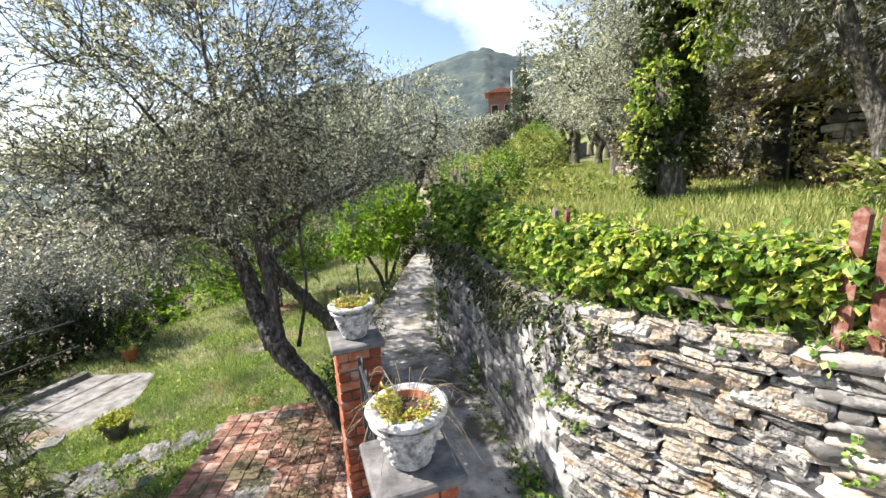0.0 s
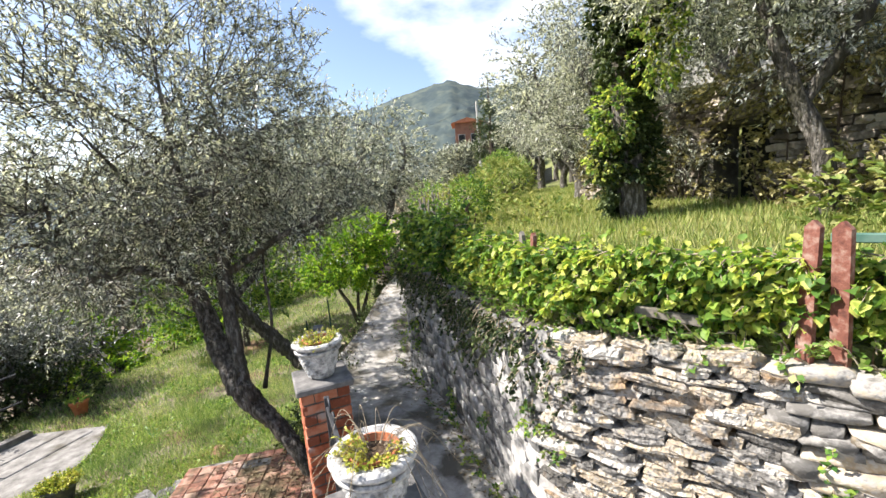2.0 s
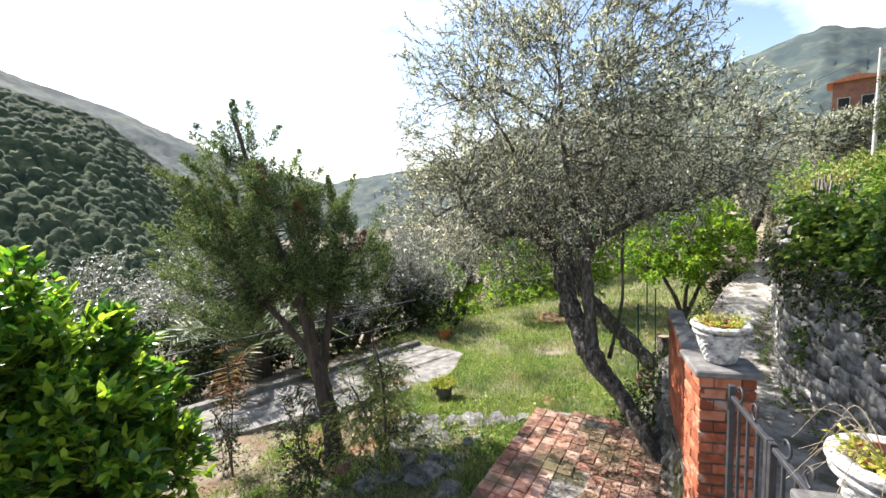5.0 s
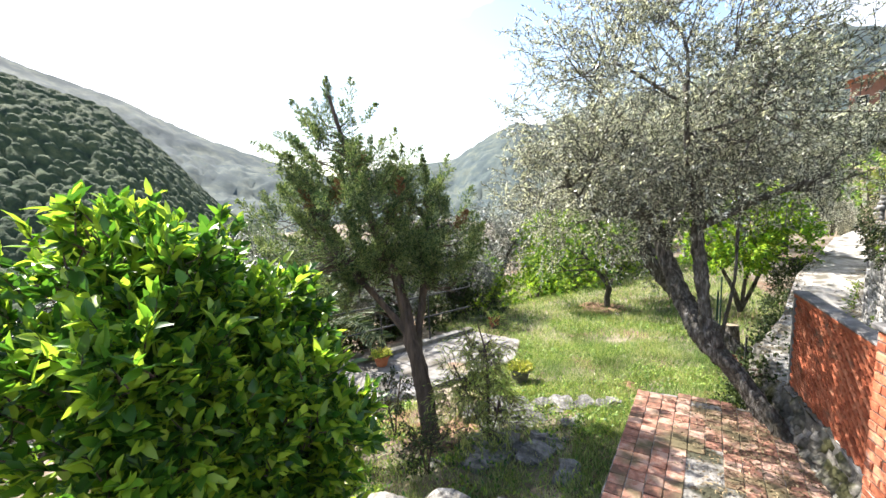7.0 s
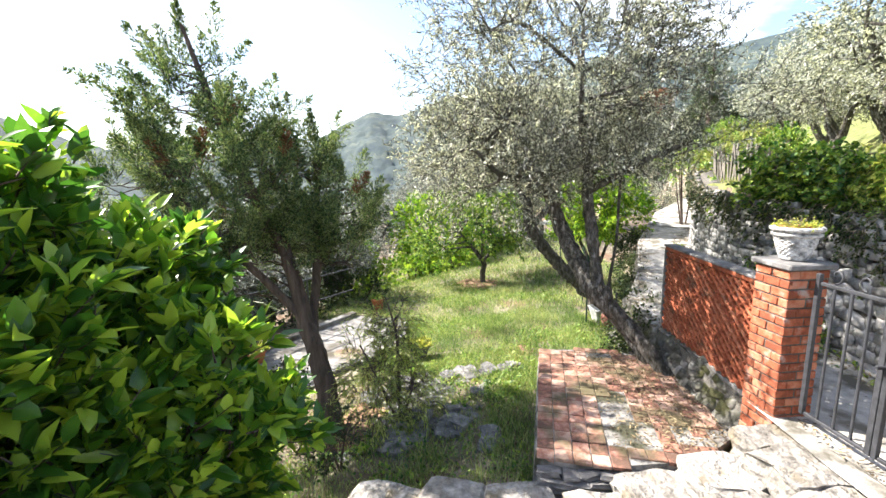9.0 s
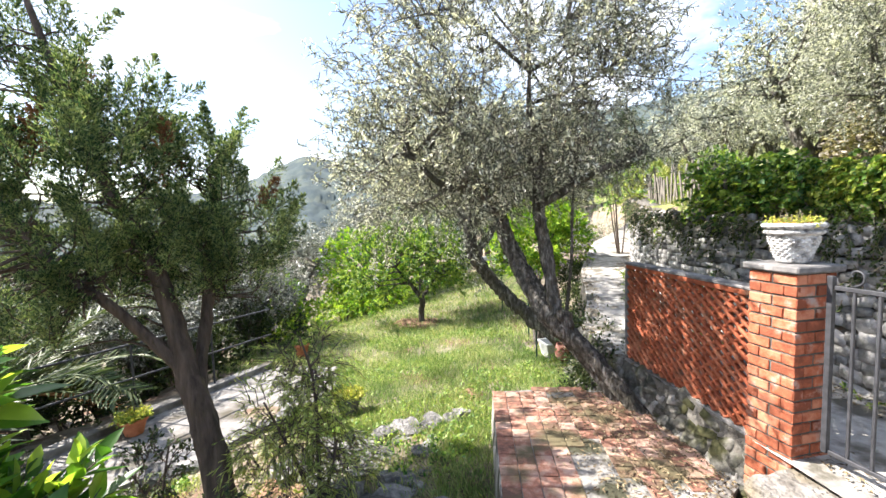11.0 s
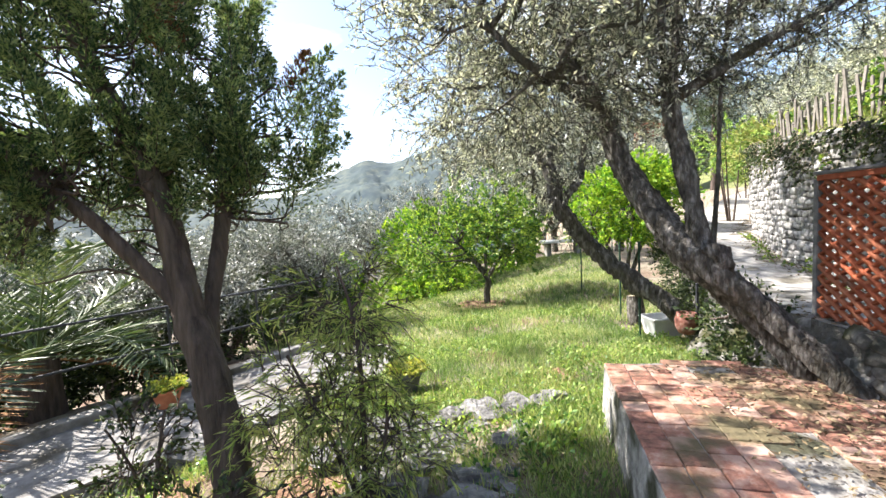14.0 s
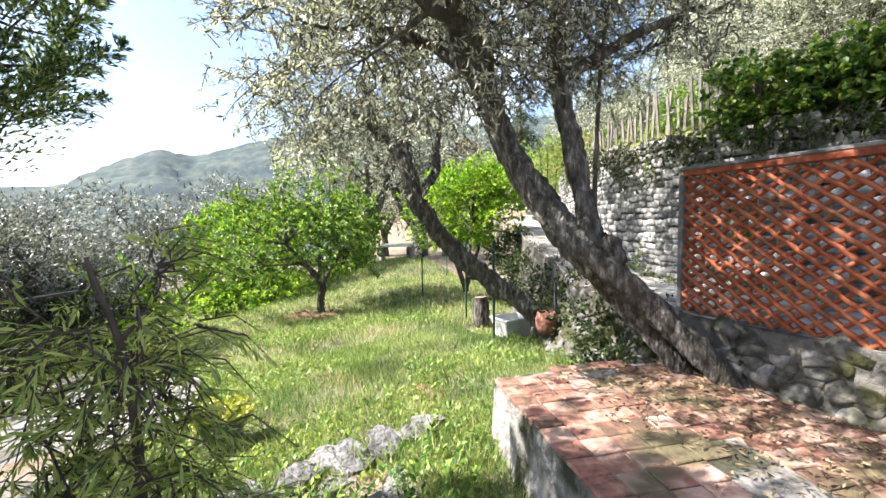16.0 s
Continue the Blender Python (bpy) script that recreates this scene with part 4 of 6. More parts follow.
# ---- vine over the fence, ivy on the wall ----
def leaf_drape(name, points, ways, rng, n_leaf, length, leaf_len, leaf_wid, mat, label, category, droop=0.6, broad=True, spread=0.8, fold=0.15):
    root = thing(name, (0, 0, 0), label, category)
    m, lf = Mass(), Mass()
    twigs(m, lf, points, ways, rng, n_leaf, length, leaf_len, leaf_wid, droop, spread, 0.003, broad, True, fold)
    m.make("stem_tangle", M_TWIG, root)["kind"] = "stuff"
    lf.make("leaves", mat, root)["kind"] = "stuff"
    return root


def build_vines():
    rng = np.random.default_rng(11)
    n = 3600
    y = rng.uniform(-2.6, 1.2, n)
    base = np.array([top_z(v) for v in y]) + 0.06
    high = np.interp(y, (-2.6, -0.4, 1.6), (2.14, 2.13, 2.10))
    u = rng.random(n)
    z = base + (high - base) * u
    h = u * 0.5
    x = wall_x(y) + 0.20 + rng.normal(0, 0.05, n) + 0.12 * (h < 0.15)
    way = np.stack([rng.normal(-0.7, 0.3, n), rng.normal(0, 0.5, n), rng.normal(-0.15, 0.3, n)], 1)
    keep = ~((y < -0.9) & (h < 0.28) & (rng.random(n) < 0.45))
    leaf_drape("vine", np.stack([x, y, z], 1)[keep], way[keep], rng, 10, 0.12, 0.044, 0.040, M_VINE, "bright yellow-green bean-like vine draped over the fence", "vine")
    n = 420
    y = rng.uniform(-3.0, 0.9, n)
    z = np.array([top_z(v) for v in y]) + rng.uniform(-0.02, 0.12, n)
    way = np.stack([rng.normal(-0.4, 0.3, n), rng.normal(0, 0.5, n), rng.normal(0.6, 0.4, n)], 1)
    leaf_drape("wall_top_weeds", np.stack([wall_x(y) + rng.uniform(0.0, 0.25, n), y, z], 1), way, rng, 9, 0.11, 0.034, 0.026, M_WEED, "green weeds and creeper along the top of the dry-stone wall", "weeds", broad=False)
    n = 700
    y = rng.uniform(-3.2, 0.6, n)
    x = wall_x(y) + rng.uniform(0.25, 0.7, n)
    z = 1.78 + rng.uniform(0.0, 0.26, n)
    way = rng.normal(0, 0.5, (n, 3)) + [-0.2, 0, 0.5]
    leaf_drape("vine_mound", np.stack([x, y, z], 1), way, rng, 9, 0.14, 0.046, 0.04, M_VINE, "tangled yellow-green creeper heaped behind the fence", "vine")
    n = 800
    y = rng.uniform(0.9, 2.15, n)
    z = np.array([top_z(v) for v in y]) + rng.uniform(-0.15, 0.52, n)
    x = wall_x(y) + rng.uniform(0.0, 0.5, n)
    way = np.stack([rng.normal(-0.5, 0.4, n), rng.normal(-0.2, 0.5, n), rng.normal(0.1, 0.4, n)], 1)
    leaf_drape("creeper_hedge", np.stack([x, y, z], 1), way, rng, 9, 0.16, 0.055, 0.045, M_CITRUS, "dark green Virginia creeper mounded over the wall corner", "hedge")
    n = 820
    y = rng.uniform(-1.0, 6.0, n)
    fall = rng.beta(1.2, 3, n) * 0.8
    z = np.array([top_z(v) for v in y]) + 0.05 - fall * (0.35 + 0.65 * np.abs(np.sin(y * 2.3 + 0.6)))
    x = wall_x(y) - 0.03 + rng.normal(0, 0.03, n)
    way = np.stack([rng.normal(-0.4, 0.2, n), rng.normal(0, 0.4, n), rng.normal(-0.5, 0.3, n)], 1)
    leaf_drape("wall_ivy", np.stack([x, y, z], 1), way, rng, 14, 0.13, 0.028, 0.022, M_HEDGE, "small-leaved green creeper hanging down the stone wall", "ivy", broad=False)
    n = 150
    k = rng.integers(0, 14, n)
    cy, cz = np.random.default_rng(5).uniform(-3.2, 3.0, 14), np.random.default_rng(6).uniform(0.45, 1.5, 14)
    y, z = cy[k] + rng.normal(0, 0.05, n), cz[k] + rng.normal(0, 0.06, n)
    way = np.stack([rng.normal(-0.7, 0.2, n), rng.normal(0, 0.4, n), rng.normal(-0.2, 0.5, n)], 1)
    leaf_drape("wall_weeds", np.stack([wall_x(y) - 0.02, y, z], 1), way, rng, 9, 0.09, 0.03, 0.024, M_CITRUS, "green weeds growing from joints of the stone wall", "weeds", broad=False)
    n = 220
    y = rng.uniform(-2.0, 5.0, n)
    y = np.where(rng.random(n) < 0.5, rng.normal(-0.75, 0.2, n), y)
    way = np.stack([rng.normal(-0.4, 0.3, n), rng.normal(0, 0.4, n), rng.normal(0.7, 0.3, n)], 1)
    leaf_drape("path_weeds", np.stack([wall_x(y) - 0.06 - np.abs(rng.normal(0, 0.05, n)), y, path_z(y)], 1), way, rng, 10, 0.13, 0.035, 0.02, M_CITRUS, "weeds along the foot of the stone wall", "weeds", broad=False)


build_vines()

# ---- the main leaning olive ----
O = (-0.08, 1.04, 0.05)
tree("olive_tree", O, [
    [(0.06, -0.06, -0.1, 0.075), (-0.12, 0.12, 0.16, 0.07), (-0.32, 0.30, 0.42, 0.078), (-0.56, 0.46, 0.68, 0.100), (-0.72, 0.66, 0.95, 0.092), (-0.88, 0.90, 1.35, 0.085), (-1.0, 1.0, 1.75, 0.08), (-1.2, 1.0, 2.1, 0.06), (-1.35, 1.05, 2.7, 0.03)],
    [(-0.02, 0.20, -0.1, 0.055), (-0.16, 0.30, 0.12, 0.05), (-0.34, 0.44, 0.38, 0.055), (-0.52, 0.54, 0.62, 0.07)],
    [(-0.54, 0.44, 0.62, 0.075), (-0.56, 0.52, 0.95, 0.060), (-0.60, 0.62, 1.35, 0.062), (-0.62, 0.72, 1.8, 0.055), (-0.55, 0.8, 2.3, 0.045), (-0.35, 0.9, 2.9, 0.025)],
    [(-0.46, 0.40, 0.60, 0.06), (-0.50, 0.36, 0.72, 0.065), (-0.58, 0.38, 0.80, 0.04)],
    [(-0.96, 0.95, 1.7, 0.055), (-1.25, 0.65, 1.95, 0.042), (-1.6, 0.5, 2.0, 0.03), (-1.9, 0.5, 2.3, 0.016)],
    [(-1.05, 1.0, 1.85, 0.05), (-1.3, 1.3, 2.15, 0.038), (-1.7, 1.4, 2.3, 0.026), (-2.0, 1.5, 2.7, 0.014)],
    [(-0.60, 0.75, 1.8, 0.04), (-0.1, 0.6, 2.1, 0.03), (0.35, 0.5, 2.3, 0.018)],
    [(-0.62, 0.72, 1.9, 0.04), (-0.75, 0.6, 2.4, 0.03), (-0.8, 0.4, 3.0, 0.016)],
    [(-0.40, 0.62, 0.62, 0.020), (-0.27, 0.78, 1.2, 0.015), (-0.26, 0.76, 1.8, 0.013), (-0.2, 0.75, 2.5, 0.008)]],
    [((-0.95, 0.9, 3.25), (1.65, 1.5, 1.35)), ((-1.7, 0.75, 2.25), (0.95, 1.1, 0.75)), ((0.2, 0.7, 2.6), (0.9, 1.1, 0.7)), ((-0.8, 1.2, 2.2), (1.1, 1.0, 0.45)), ((-1.1, 0.0, 2.5), (0.9, 0.7, 0.6)), ((-2.1, 1.1, 1.9), (0.5, 0.6, 0.5))],
    "large leaning olive with gnarled grey trunk and silvery crown", M_OLIVE, M_BARK, 1,
    clusters=370, per=18, n_leaf=15, twig=0.20, leaf_len=0.046, leaf_wid=0.0115, droop=0.35, spread=1.1, cluster_r=0.27, sides=20, limb_r=0.014, gnarl=0.22)

tree("olive_tree", (0.0, 3.2, -0.1), [
    [(0.42, 0, -0.28, 0.13), (0.0, 0.05, 0.16, 0.10), (-0.4, 0.3, 0.48, 0.095), (-0.75, 0.5, 0.85, 0.09), (-1.05, 0.5, 1.30, 0.085), (-1.14, 0.7, 1.75, 0.07), (-1.35, 1.1, 2.1, 0.045), (-1.7, 1.1, 2.35, 0.025)],
    [(-1.04, 0.5, 1.30, 0.055), (-0.76, 0.75, 1.6, 0.048), (-0.6, 1.1, 1.9, 0.042), (-0.5, 1.2, 2.3, 0.025)],
    [(-1.14, 0.7, 1.75, 0.05), (-1.0, 1.0, 2.1, 0.04), (-1.0, 1.3, 2.6, 0.02)],
    [(-1.3, 1.1, 2.0, 0.035), (-1.5, 0.9, 2.5, 0.025), (-1.5, 0.8, 2.9, 0.014)]],
    [((-1.3, 1.2, 2.85), (1.45, 1.3, 0.8)), ((-1.9, 1.1, 2.4), (0.8, 0.8, 0.5)), ((-0.9, 0.6, 1.25), (0.35, 0.35, 0.35))],
    "leaning olive tree with mossy dark trunk on the lawn", M_OLIVE, M_BARK, 2,
    clusters=120, per=18, n_leaf=14, twig=0.2, leaf_len=0.052, leaf_wid=0.013, droop=0.35, spread=1.1, cluster_r=0.28, sides=16, limb_r=0.014, gnarl=0.3)

# ---- junipers ----
def juniper(place, trunk, lobes, tops, label, seed, plumes=330, per=64):
    """A conifer whose crown is a pile of pointed plumes, each a sheaf of short scaly sprays round its own stem."""
    rng = np.random.default_rng(seed)
    root = thing("juniper_tree", place, label, "tree")
    wood, fine, leaves, dead = Mass(), Mass(), Mass(), Mass()
    nodes = []
    for line in trunk:
        s = smooth_line(line, 10)
        wood.tube(s[:, :3], s[:, 3], 16, 0.16, rng)
        nodes.append(s[len(s) // 2:, :3])
    nodes = np.concatenate(nodes)
    base, out = in_balls(lobes, plumes, rng, 0.62)
    L = rng.uniform(0.26, 0.62, plumes)
    R = L * rng.uniform(0.32, 0.5, plumes)
    axis = unit(out * [0.75, 0.75, 0.3] + rng.normal(0, 0.18, (plumes, 3)) + [0, 0, 0.75])
    tp = np.array(tops, float)
    base = np.concatenate([base, tp[:, :3]])
    L, R = np.concatenate([L, tp[:, 3]]), np.concatenate([R, tp[:, 4]])
    axis = np.concatenate([axis, unit(rng.normal(0, 0.07, (len(tp), 3)) + [0, 0, 1.0])])
    for k in range(len(base)):
        near = nodes[np.argmin(np.linalg.norm(nodes - base[k], axis=1) + 0.5 * np.maximum(0, nodes[:, 2] - base[k, 2] + 0.1))]
        fine.tube(smooth_line([near, (near + base[k]) / 2 + rng.normal(0, 0.06, 3), base[k], base[k] + axis[k] * L[k] * 0.9], 3), np.linspace(0.010, 0.0015, 10), 4)
        n = int(per * (0.5 + L[k] * 1.6) * (3.2 if L[k] > 0.7 else 1))
        f = rng.uniform(0, 1, n)
        side = unit(np.cross(axis[k], rng.normal(size=(n, 3))))
        st = base[k] + axis[k] * (f * L[k])[:, None]
        reach = R[k] * (1 - f) ** 0.8 * rng.uniform(0.5, 1.15, n) + 0.012
        way = unit(side * 0.85 + axis[k] * rng.uniform(0.35, 1.0, n)[:, None])
        # each spray: sprigs up its short length
        t = rng.uniform(0.1, 1.0, (n, 12))[..., None]
        p = st[:, None] + way[:, None] * (reach[:, None, None] * t)
        w = unit(way[:, None] + unit(rng.normal(size=(n, 12, 3))) * 0.65 + [0, 0, 0.25])
        v, q = leaf_verts(p.reshape(-1, 3), w.reshape(-1, 3), 0.031, 0.0080, rng, 0.2)
        (dead if rng.random() < 0.03 and k < plumes else leaves).add(v, q)
    wood.make("trunk", M_BARK2, root, smooth=True)
    fine.make("branch_work", M_BARK2, root)["kind"] = "stuff"
    leaves.make("crown", M_JUN, root)["kind"] = "stuff"
    if dead.v:
        dead.make("dead_sprays", M_DEADJUN, root, "rust-brown dead sprays")["kind"] = "stuff"
    return root


M_DEADJUN = material("dead_juniper_spray", [(0.12, 0.055, 0.025), (0.28, 0.14, 0.06)], 4.0, 0.8, 0.0, per="island", spread=0.5)
juniper((-3.50, 0.82, -0.62), [
    [(0.05, 0, -0.1, 0.125), (-0.01, 0.02, 0.3, 0.105), (-0.12, 0.06, 0.85, 0.095), (-0.24, 0.1, 1.3, 0.08), (-0.42, 0.15, 2.0, 0.06), (-0.85, 0.2, 2.9, 0.045), (-1.3, 0.3, 4.2, 0.018)],
    [(-0.14, 0.08, 0.75, 0.055), (-0.20, 0.22, 1.2, 0.045), (-0.2, 0.42, 1.8, 0.045), (-0.22, 0.62, 2.4, 0.03), (-0.15, 0.7, 3.0, 0.012)],
    [(-0.2, 0.1, 1.2, 0.045), (-0.6, 0.0, 1.75, 0.035), (-1.0, -0.1, 2.2, 0.025), (-1.4, -0.1, 2.8, 0.012)]],
    [((-0.95, 0.2, 2.5), (0.75, 0.7, 0.85)), ((-1.1, 0.25, 3.2), (0.6, 0.55, 0.6)), ((-1.05, 0.1, 1.75), (0.5, 0.5, 0.35)), ((-1.25, 0.3, 3.7), (0.3, 0.3, 0.35)), ((-0.12, 0.62, 2.3), (0.45, 0.45, 0.6)), ((0.02, 0.6, 2.2), (0.28, 0.3, 0.5)), ((-0.08, 0.55, 1.95), (0.3, 0.3, 0.25)),
     ((-1.7, 0.1, 2.5), (0.42, 0.42, 0.65)), ((-1.4, 0.1, 1.95), (0.55, 0.55, 0.45)), ((-0.55, 0.25, 2.0), (0.4, 0.4, 0.35)), ((-0.35, 0.4, 2.9), (0.3, 0.3, 0.35))],
    [(-1.38, 0.33, 3.45, 1.0, 0.30), (-1.15, 0.33, 3.5, 0.65, 0.18), (-0.95, 0.25, 3.45, 0.55, 0.16), (-0.78, 0.25, 3.3, 0.4, 0.14), (-1.75, 0.15, 3.0, 0.5, 0.17), (-2.0, 0.05, 2.75, 0.4, 0.15), (-0.2, 0.72, 2.7, 0.72, 0.17),
     (0.0, 0.65, 2.55, 0.6, 0.15), (0.12, 0.6, 2.35, 0.5, 0.13), (-0.42, 0.6, 2.8, 0.5, 0.14), (-1.55, 0.3, 3.3, 0.55, 0.16)],
    "tall dark green juniper with bare brown stems beside the terrace", 3)

# ---- lemon shrub ----
tree("lemon_shrub", (-3.62, -1.9, 0.0), [
    [(0, 0, -0.4, 0.03), (0.05, 0, 0.5, 0.028), (0.0, 0.0, 1.2, 0.02), (0.0, -0.1, 2.1, 0.01)], [(0.05, 0, 0.1, 0.025), (-0.3, 0.1, 0.8, 0.02), (-0.5, 0.2, 1.5, 0.01)], [(0, 0, 0.1, 0.025), (0.2, 0.25, 0.6, 0.02), (0.35, 0.4, 1.0, 0.01)]],
    [((-0.15, 0.0, 1.45), (0.72, 0.72, 0.75)), ((0.25, 0.2, 0.95), (0.62, 0.65, 0.62)), ((0.0, -0.3, 1.95), (0.42, 0.38, 0.42)), ((0.2, -0.45, 1.3), (0.4, 0.4, 0.6)), ((0.42, 0.45, 0.7), (0.32, 0.34, 0.5)),
     ((-0.6, 0.3, 1.3), (0.5, 0.5, 0.8)), ((0.3, 0.3, 1.55), (0.25, 0.25, 0.3)), ((-0.1, -0.25, 2.4), (0.14, 0.14, 0.3)), ((0.2, -0.1, 2.1), (0.12, 0.12, 0.25)), ((0.0, 0.1, 0.45), (0.6, 0.6, 0.45))],
    "dense lemon shrub with glossy bright green leaves beside the steps", M_LEMON, M_BARK2, 4,
    clusters=340, per=12, n_leaf=10, twig=0.15, leaf_len=0.09, leaf_wid=0.046, droop=-0.1, spread=0.75, cluster_r=0.14, broad="fine", up=0.8, limb_r=0.012, category="shrub", fold=0.18)

# ---- citrus and bright shrubs on the lawn ----
tree("citrus_tree", (-1.75, 7.8, -0.84), [
    [(0, 0, -0.05, 0.08), (0, 0.02, 0.3, 0.07), (0.02, 0, 0.6, 0.065), (-0.25, 0, 1.0, 0.045), (-0.6, 0.1, 1.4, 0.025)], [(0.02, 0, 0.6, 0.05), (0.3, 0.1, 1.0, 0.04), (0.6, 0.1, 1.4, 0.02)], [(0, 0, 0.65, 0.04), (0.0, -0.2, 1.2, 0.03), (0.1, -0.3, 1.7, 0.02)]],
    [((-0.2, 0, 1.6), (1.5, 1.2, 0.8)), ((-1.1, 0, 1.4), (0.9, 0.8, 0.7)), ((0.6, 0, 1.6), (0.9, 0.8, 0.6)), ((-0.8, 0, 2.3), (0.5, 0.5, 0.5)), ((0.1, 0, 2.2), (0.6, 0.6, 0.45)), ((-0.9, 0, 2.8), (0.15, 0.15, 0.4)), ((0.3, 0, 2.7), (0.15, 0.15, 0.35)), ((-0.4, 0, 2.9), (0.12, 0.12, 0.3))],
    "round green citrus tree in a ring of bare soil", M_CITRUS, M_BARK, 5, clusters=125, per=9, n_leaf=10, twig=0.26, leaf_len=0.075, leaf_wid=0.038, droop=0.2, spread=0.8, cluster_r=0.25, broad=True, tubes=False, limb_r=0.02)
tree("mandarin_tree", (0.85, 6.7, -0.35), [
    [(0, 0, -0.05, 0.05), (-0.15, 0, 0.4, 0.045), (-0.4, 0, 0.9, 0.03)], [(0, 0, 0.0, 0.045), (0.2, 0.05, 0.5, 0.035), (0.4, 0.1, 1.0, 0.02)], [(0, 0, 0, 0.04), (0.02, -0.1, 0.6, 0.03), (0.1, -0.1, 1.2, 0.02)]],
    [((0, 0, 1.5), (1.1, 0.9, 0.7)), ((0.1, 0, 1.9), (0.7, 0.6, 0.5))],
    "rounded bright green mandarin tree beside the path", M_BRIGHT, M_BARK, 6, clusters=110, per=16, n_leaf=10, twig=0.2, leaf_len=0.07, leaf_wid=0.03, droop=0.3, spread=0.8, cluster_r=0.2, broad=True, tubes=False, limb_r=0.02)

# ---- the drooping narrow-leaved shrub, rose bush ----
tree("pepper_shrub", (-2.80, 0.85, -0.48), [
    [(0, 0, -0.1, 0.02), (0.02, 0, 0.5, 0.016), (0.0, 0.05, 1.0, 0.012), (-0.1, 0.1, 1.35, 0.006)], [(0, 0, 0.0, 0.015), (-0.2, 0.0, 0.5, 0.012), (-0.35, -0.05, 0.9, 0.008)], [(0, 0, 0, 0.015), (0.15, -0.15, 0.4, 0.01), (0.2, -0.2, 0.65, 0.006)]],
    [((0, 0.1, 0.7), (0.30, 0.32, 0.38)), ((-0.35, 0.0, 0.65), (0.35, 0.3, 0.3)), ((0.1, -0.05, 0.4), (0.26, 0.25, 0.22)), ((-0.05, 0.1, 1.15), (0.22, 0.22, 0.3)), ((-0.25, -0.15, 0.3), (0.32, 0.3, 0.25)), ((-0.3, 0.1, 1.05), (0.2, 0.2, 0.25))],
    "feathery light green shrub with narrow drooping leaves among rocks", M_PEPPER, M_BARK2, 21, clusters=84, per=7, n_leaf=16, twig=0.24, leaf_len=0.062, leaf_wid=0.0085,
    droop=0.9, spread=0.6, cluster_r=0.1, limb_r=0.006, sides=6, category="shrub", up=0.2)
for k, (x, y, h) in enumerate(((-3.95, 0.75, 0.75), (-4.6, 0.3, 0.9), (-3.2, 0.1, 0.5))):
    tree("rose_bush", (x, y, float(garden_z(x, y))), [[(0, 0, -0.05, 0.012), (0.05, 0, h * 0.5, 0.01), (0.1, 0.05, h, 0.006)], [(0, 0, 0, 0.012), (-0.1, 0.05, h * 0.5, 0.009), (-0.2, 0, h * 0.9, 0.005)]],
         [((0, 0, h * 0.75), (0.22, 0.22, h * 0.3)), ((-0.12, 0, h * 0.4), (0.15, 0.15, h * 0.3))],
         "sparse dark-leaved rose bush on bare soil", M_HEDGE, M_BARK2, 30 + k, clusters=24, per=6, n_leaf=7, twig=0.12, leaf_len=0.035, leaf_wid=0.02, limb_r=0.005, cluster_r=0.08, sides=5, category="shrub", group="rose bushes")

# ---- olives farther off ----
PROTO = [tree("olive_tree", (x, y, z), [
    [(0, 0, -0.6, 0.17), (0.05, 0.05, 0.5, 0.14), (-0.2, 0.1, 1.1, 0.12), (-0.5, 0.2, 1.8, 0.08), (-0.8, 0.2, 2.5, 0.04)], [(0, 0.05, 0.7, 0.11), (0.35, 0, 1.3, 0.09), (0.6, -0.1, 2.0, 0.06), (0.9, 0, 2.6, 0.03)], [(-0.1, 0.1, 1.0, 0.08), (0.0, 0.5, 1.7, 0.06), (0.1, 0.7, 2.4, 0.03)]],
    [((0, 0.1, 2.7), (1.6, 1.5, 1.0)), ((-0.9, 0, 2.3), (0.9, 1.0, 0.8)), ((0.9, 0.2, 2.4), (0.9, 1.0, 0.8)), ((0.1, 0, 3.5), (0.9, 0.9, 0.6)), ((0.2, -0.8, 2.0), (0.8, 0.6, 0.6))],
    "old silvery olive tree on the terraced slope", leaf, M_BARK, seed, clusters=150, per=11, n_leaf=9, twig=0.32, leaf_len=0.095, leaf_wid=0.026, droop=0.5, spread=0.7,
    cluster_r=0.34, sides=8, tubes=False, limb_r=0.02, group="olives on the slope") for seed, leaf, (x, y, z) in ((41, M_OLIVESHADE, (-5.8, 11.0, -2.2)), (42, M_OLIVE, (5.5, 4.8, 1.9)))]
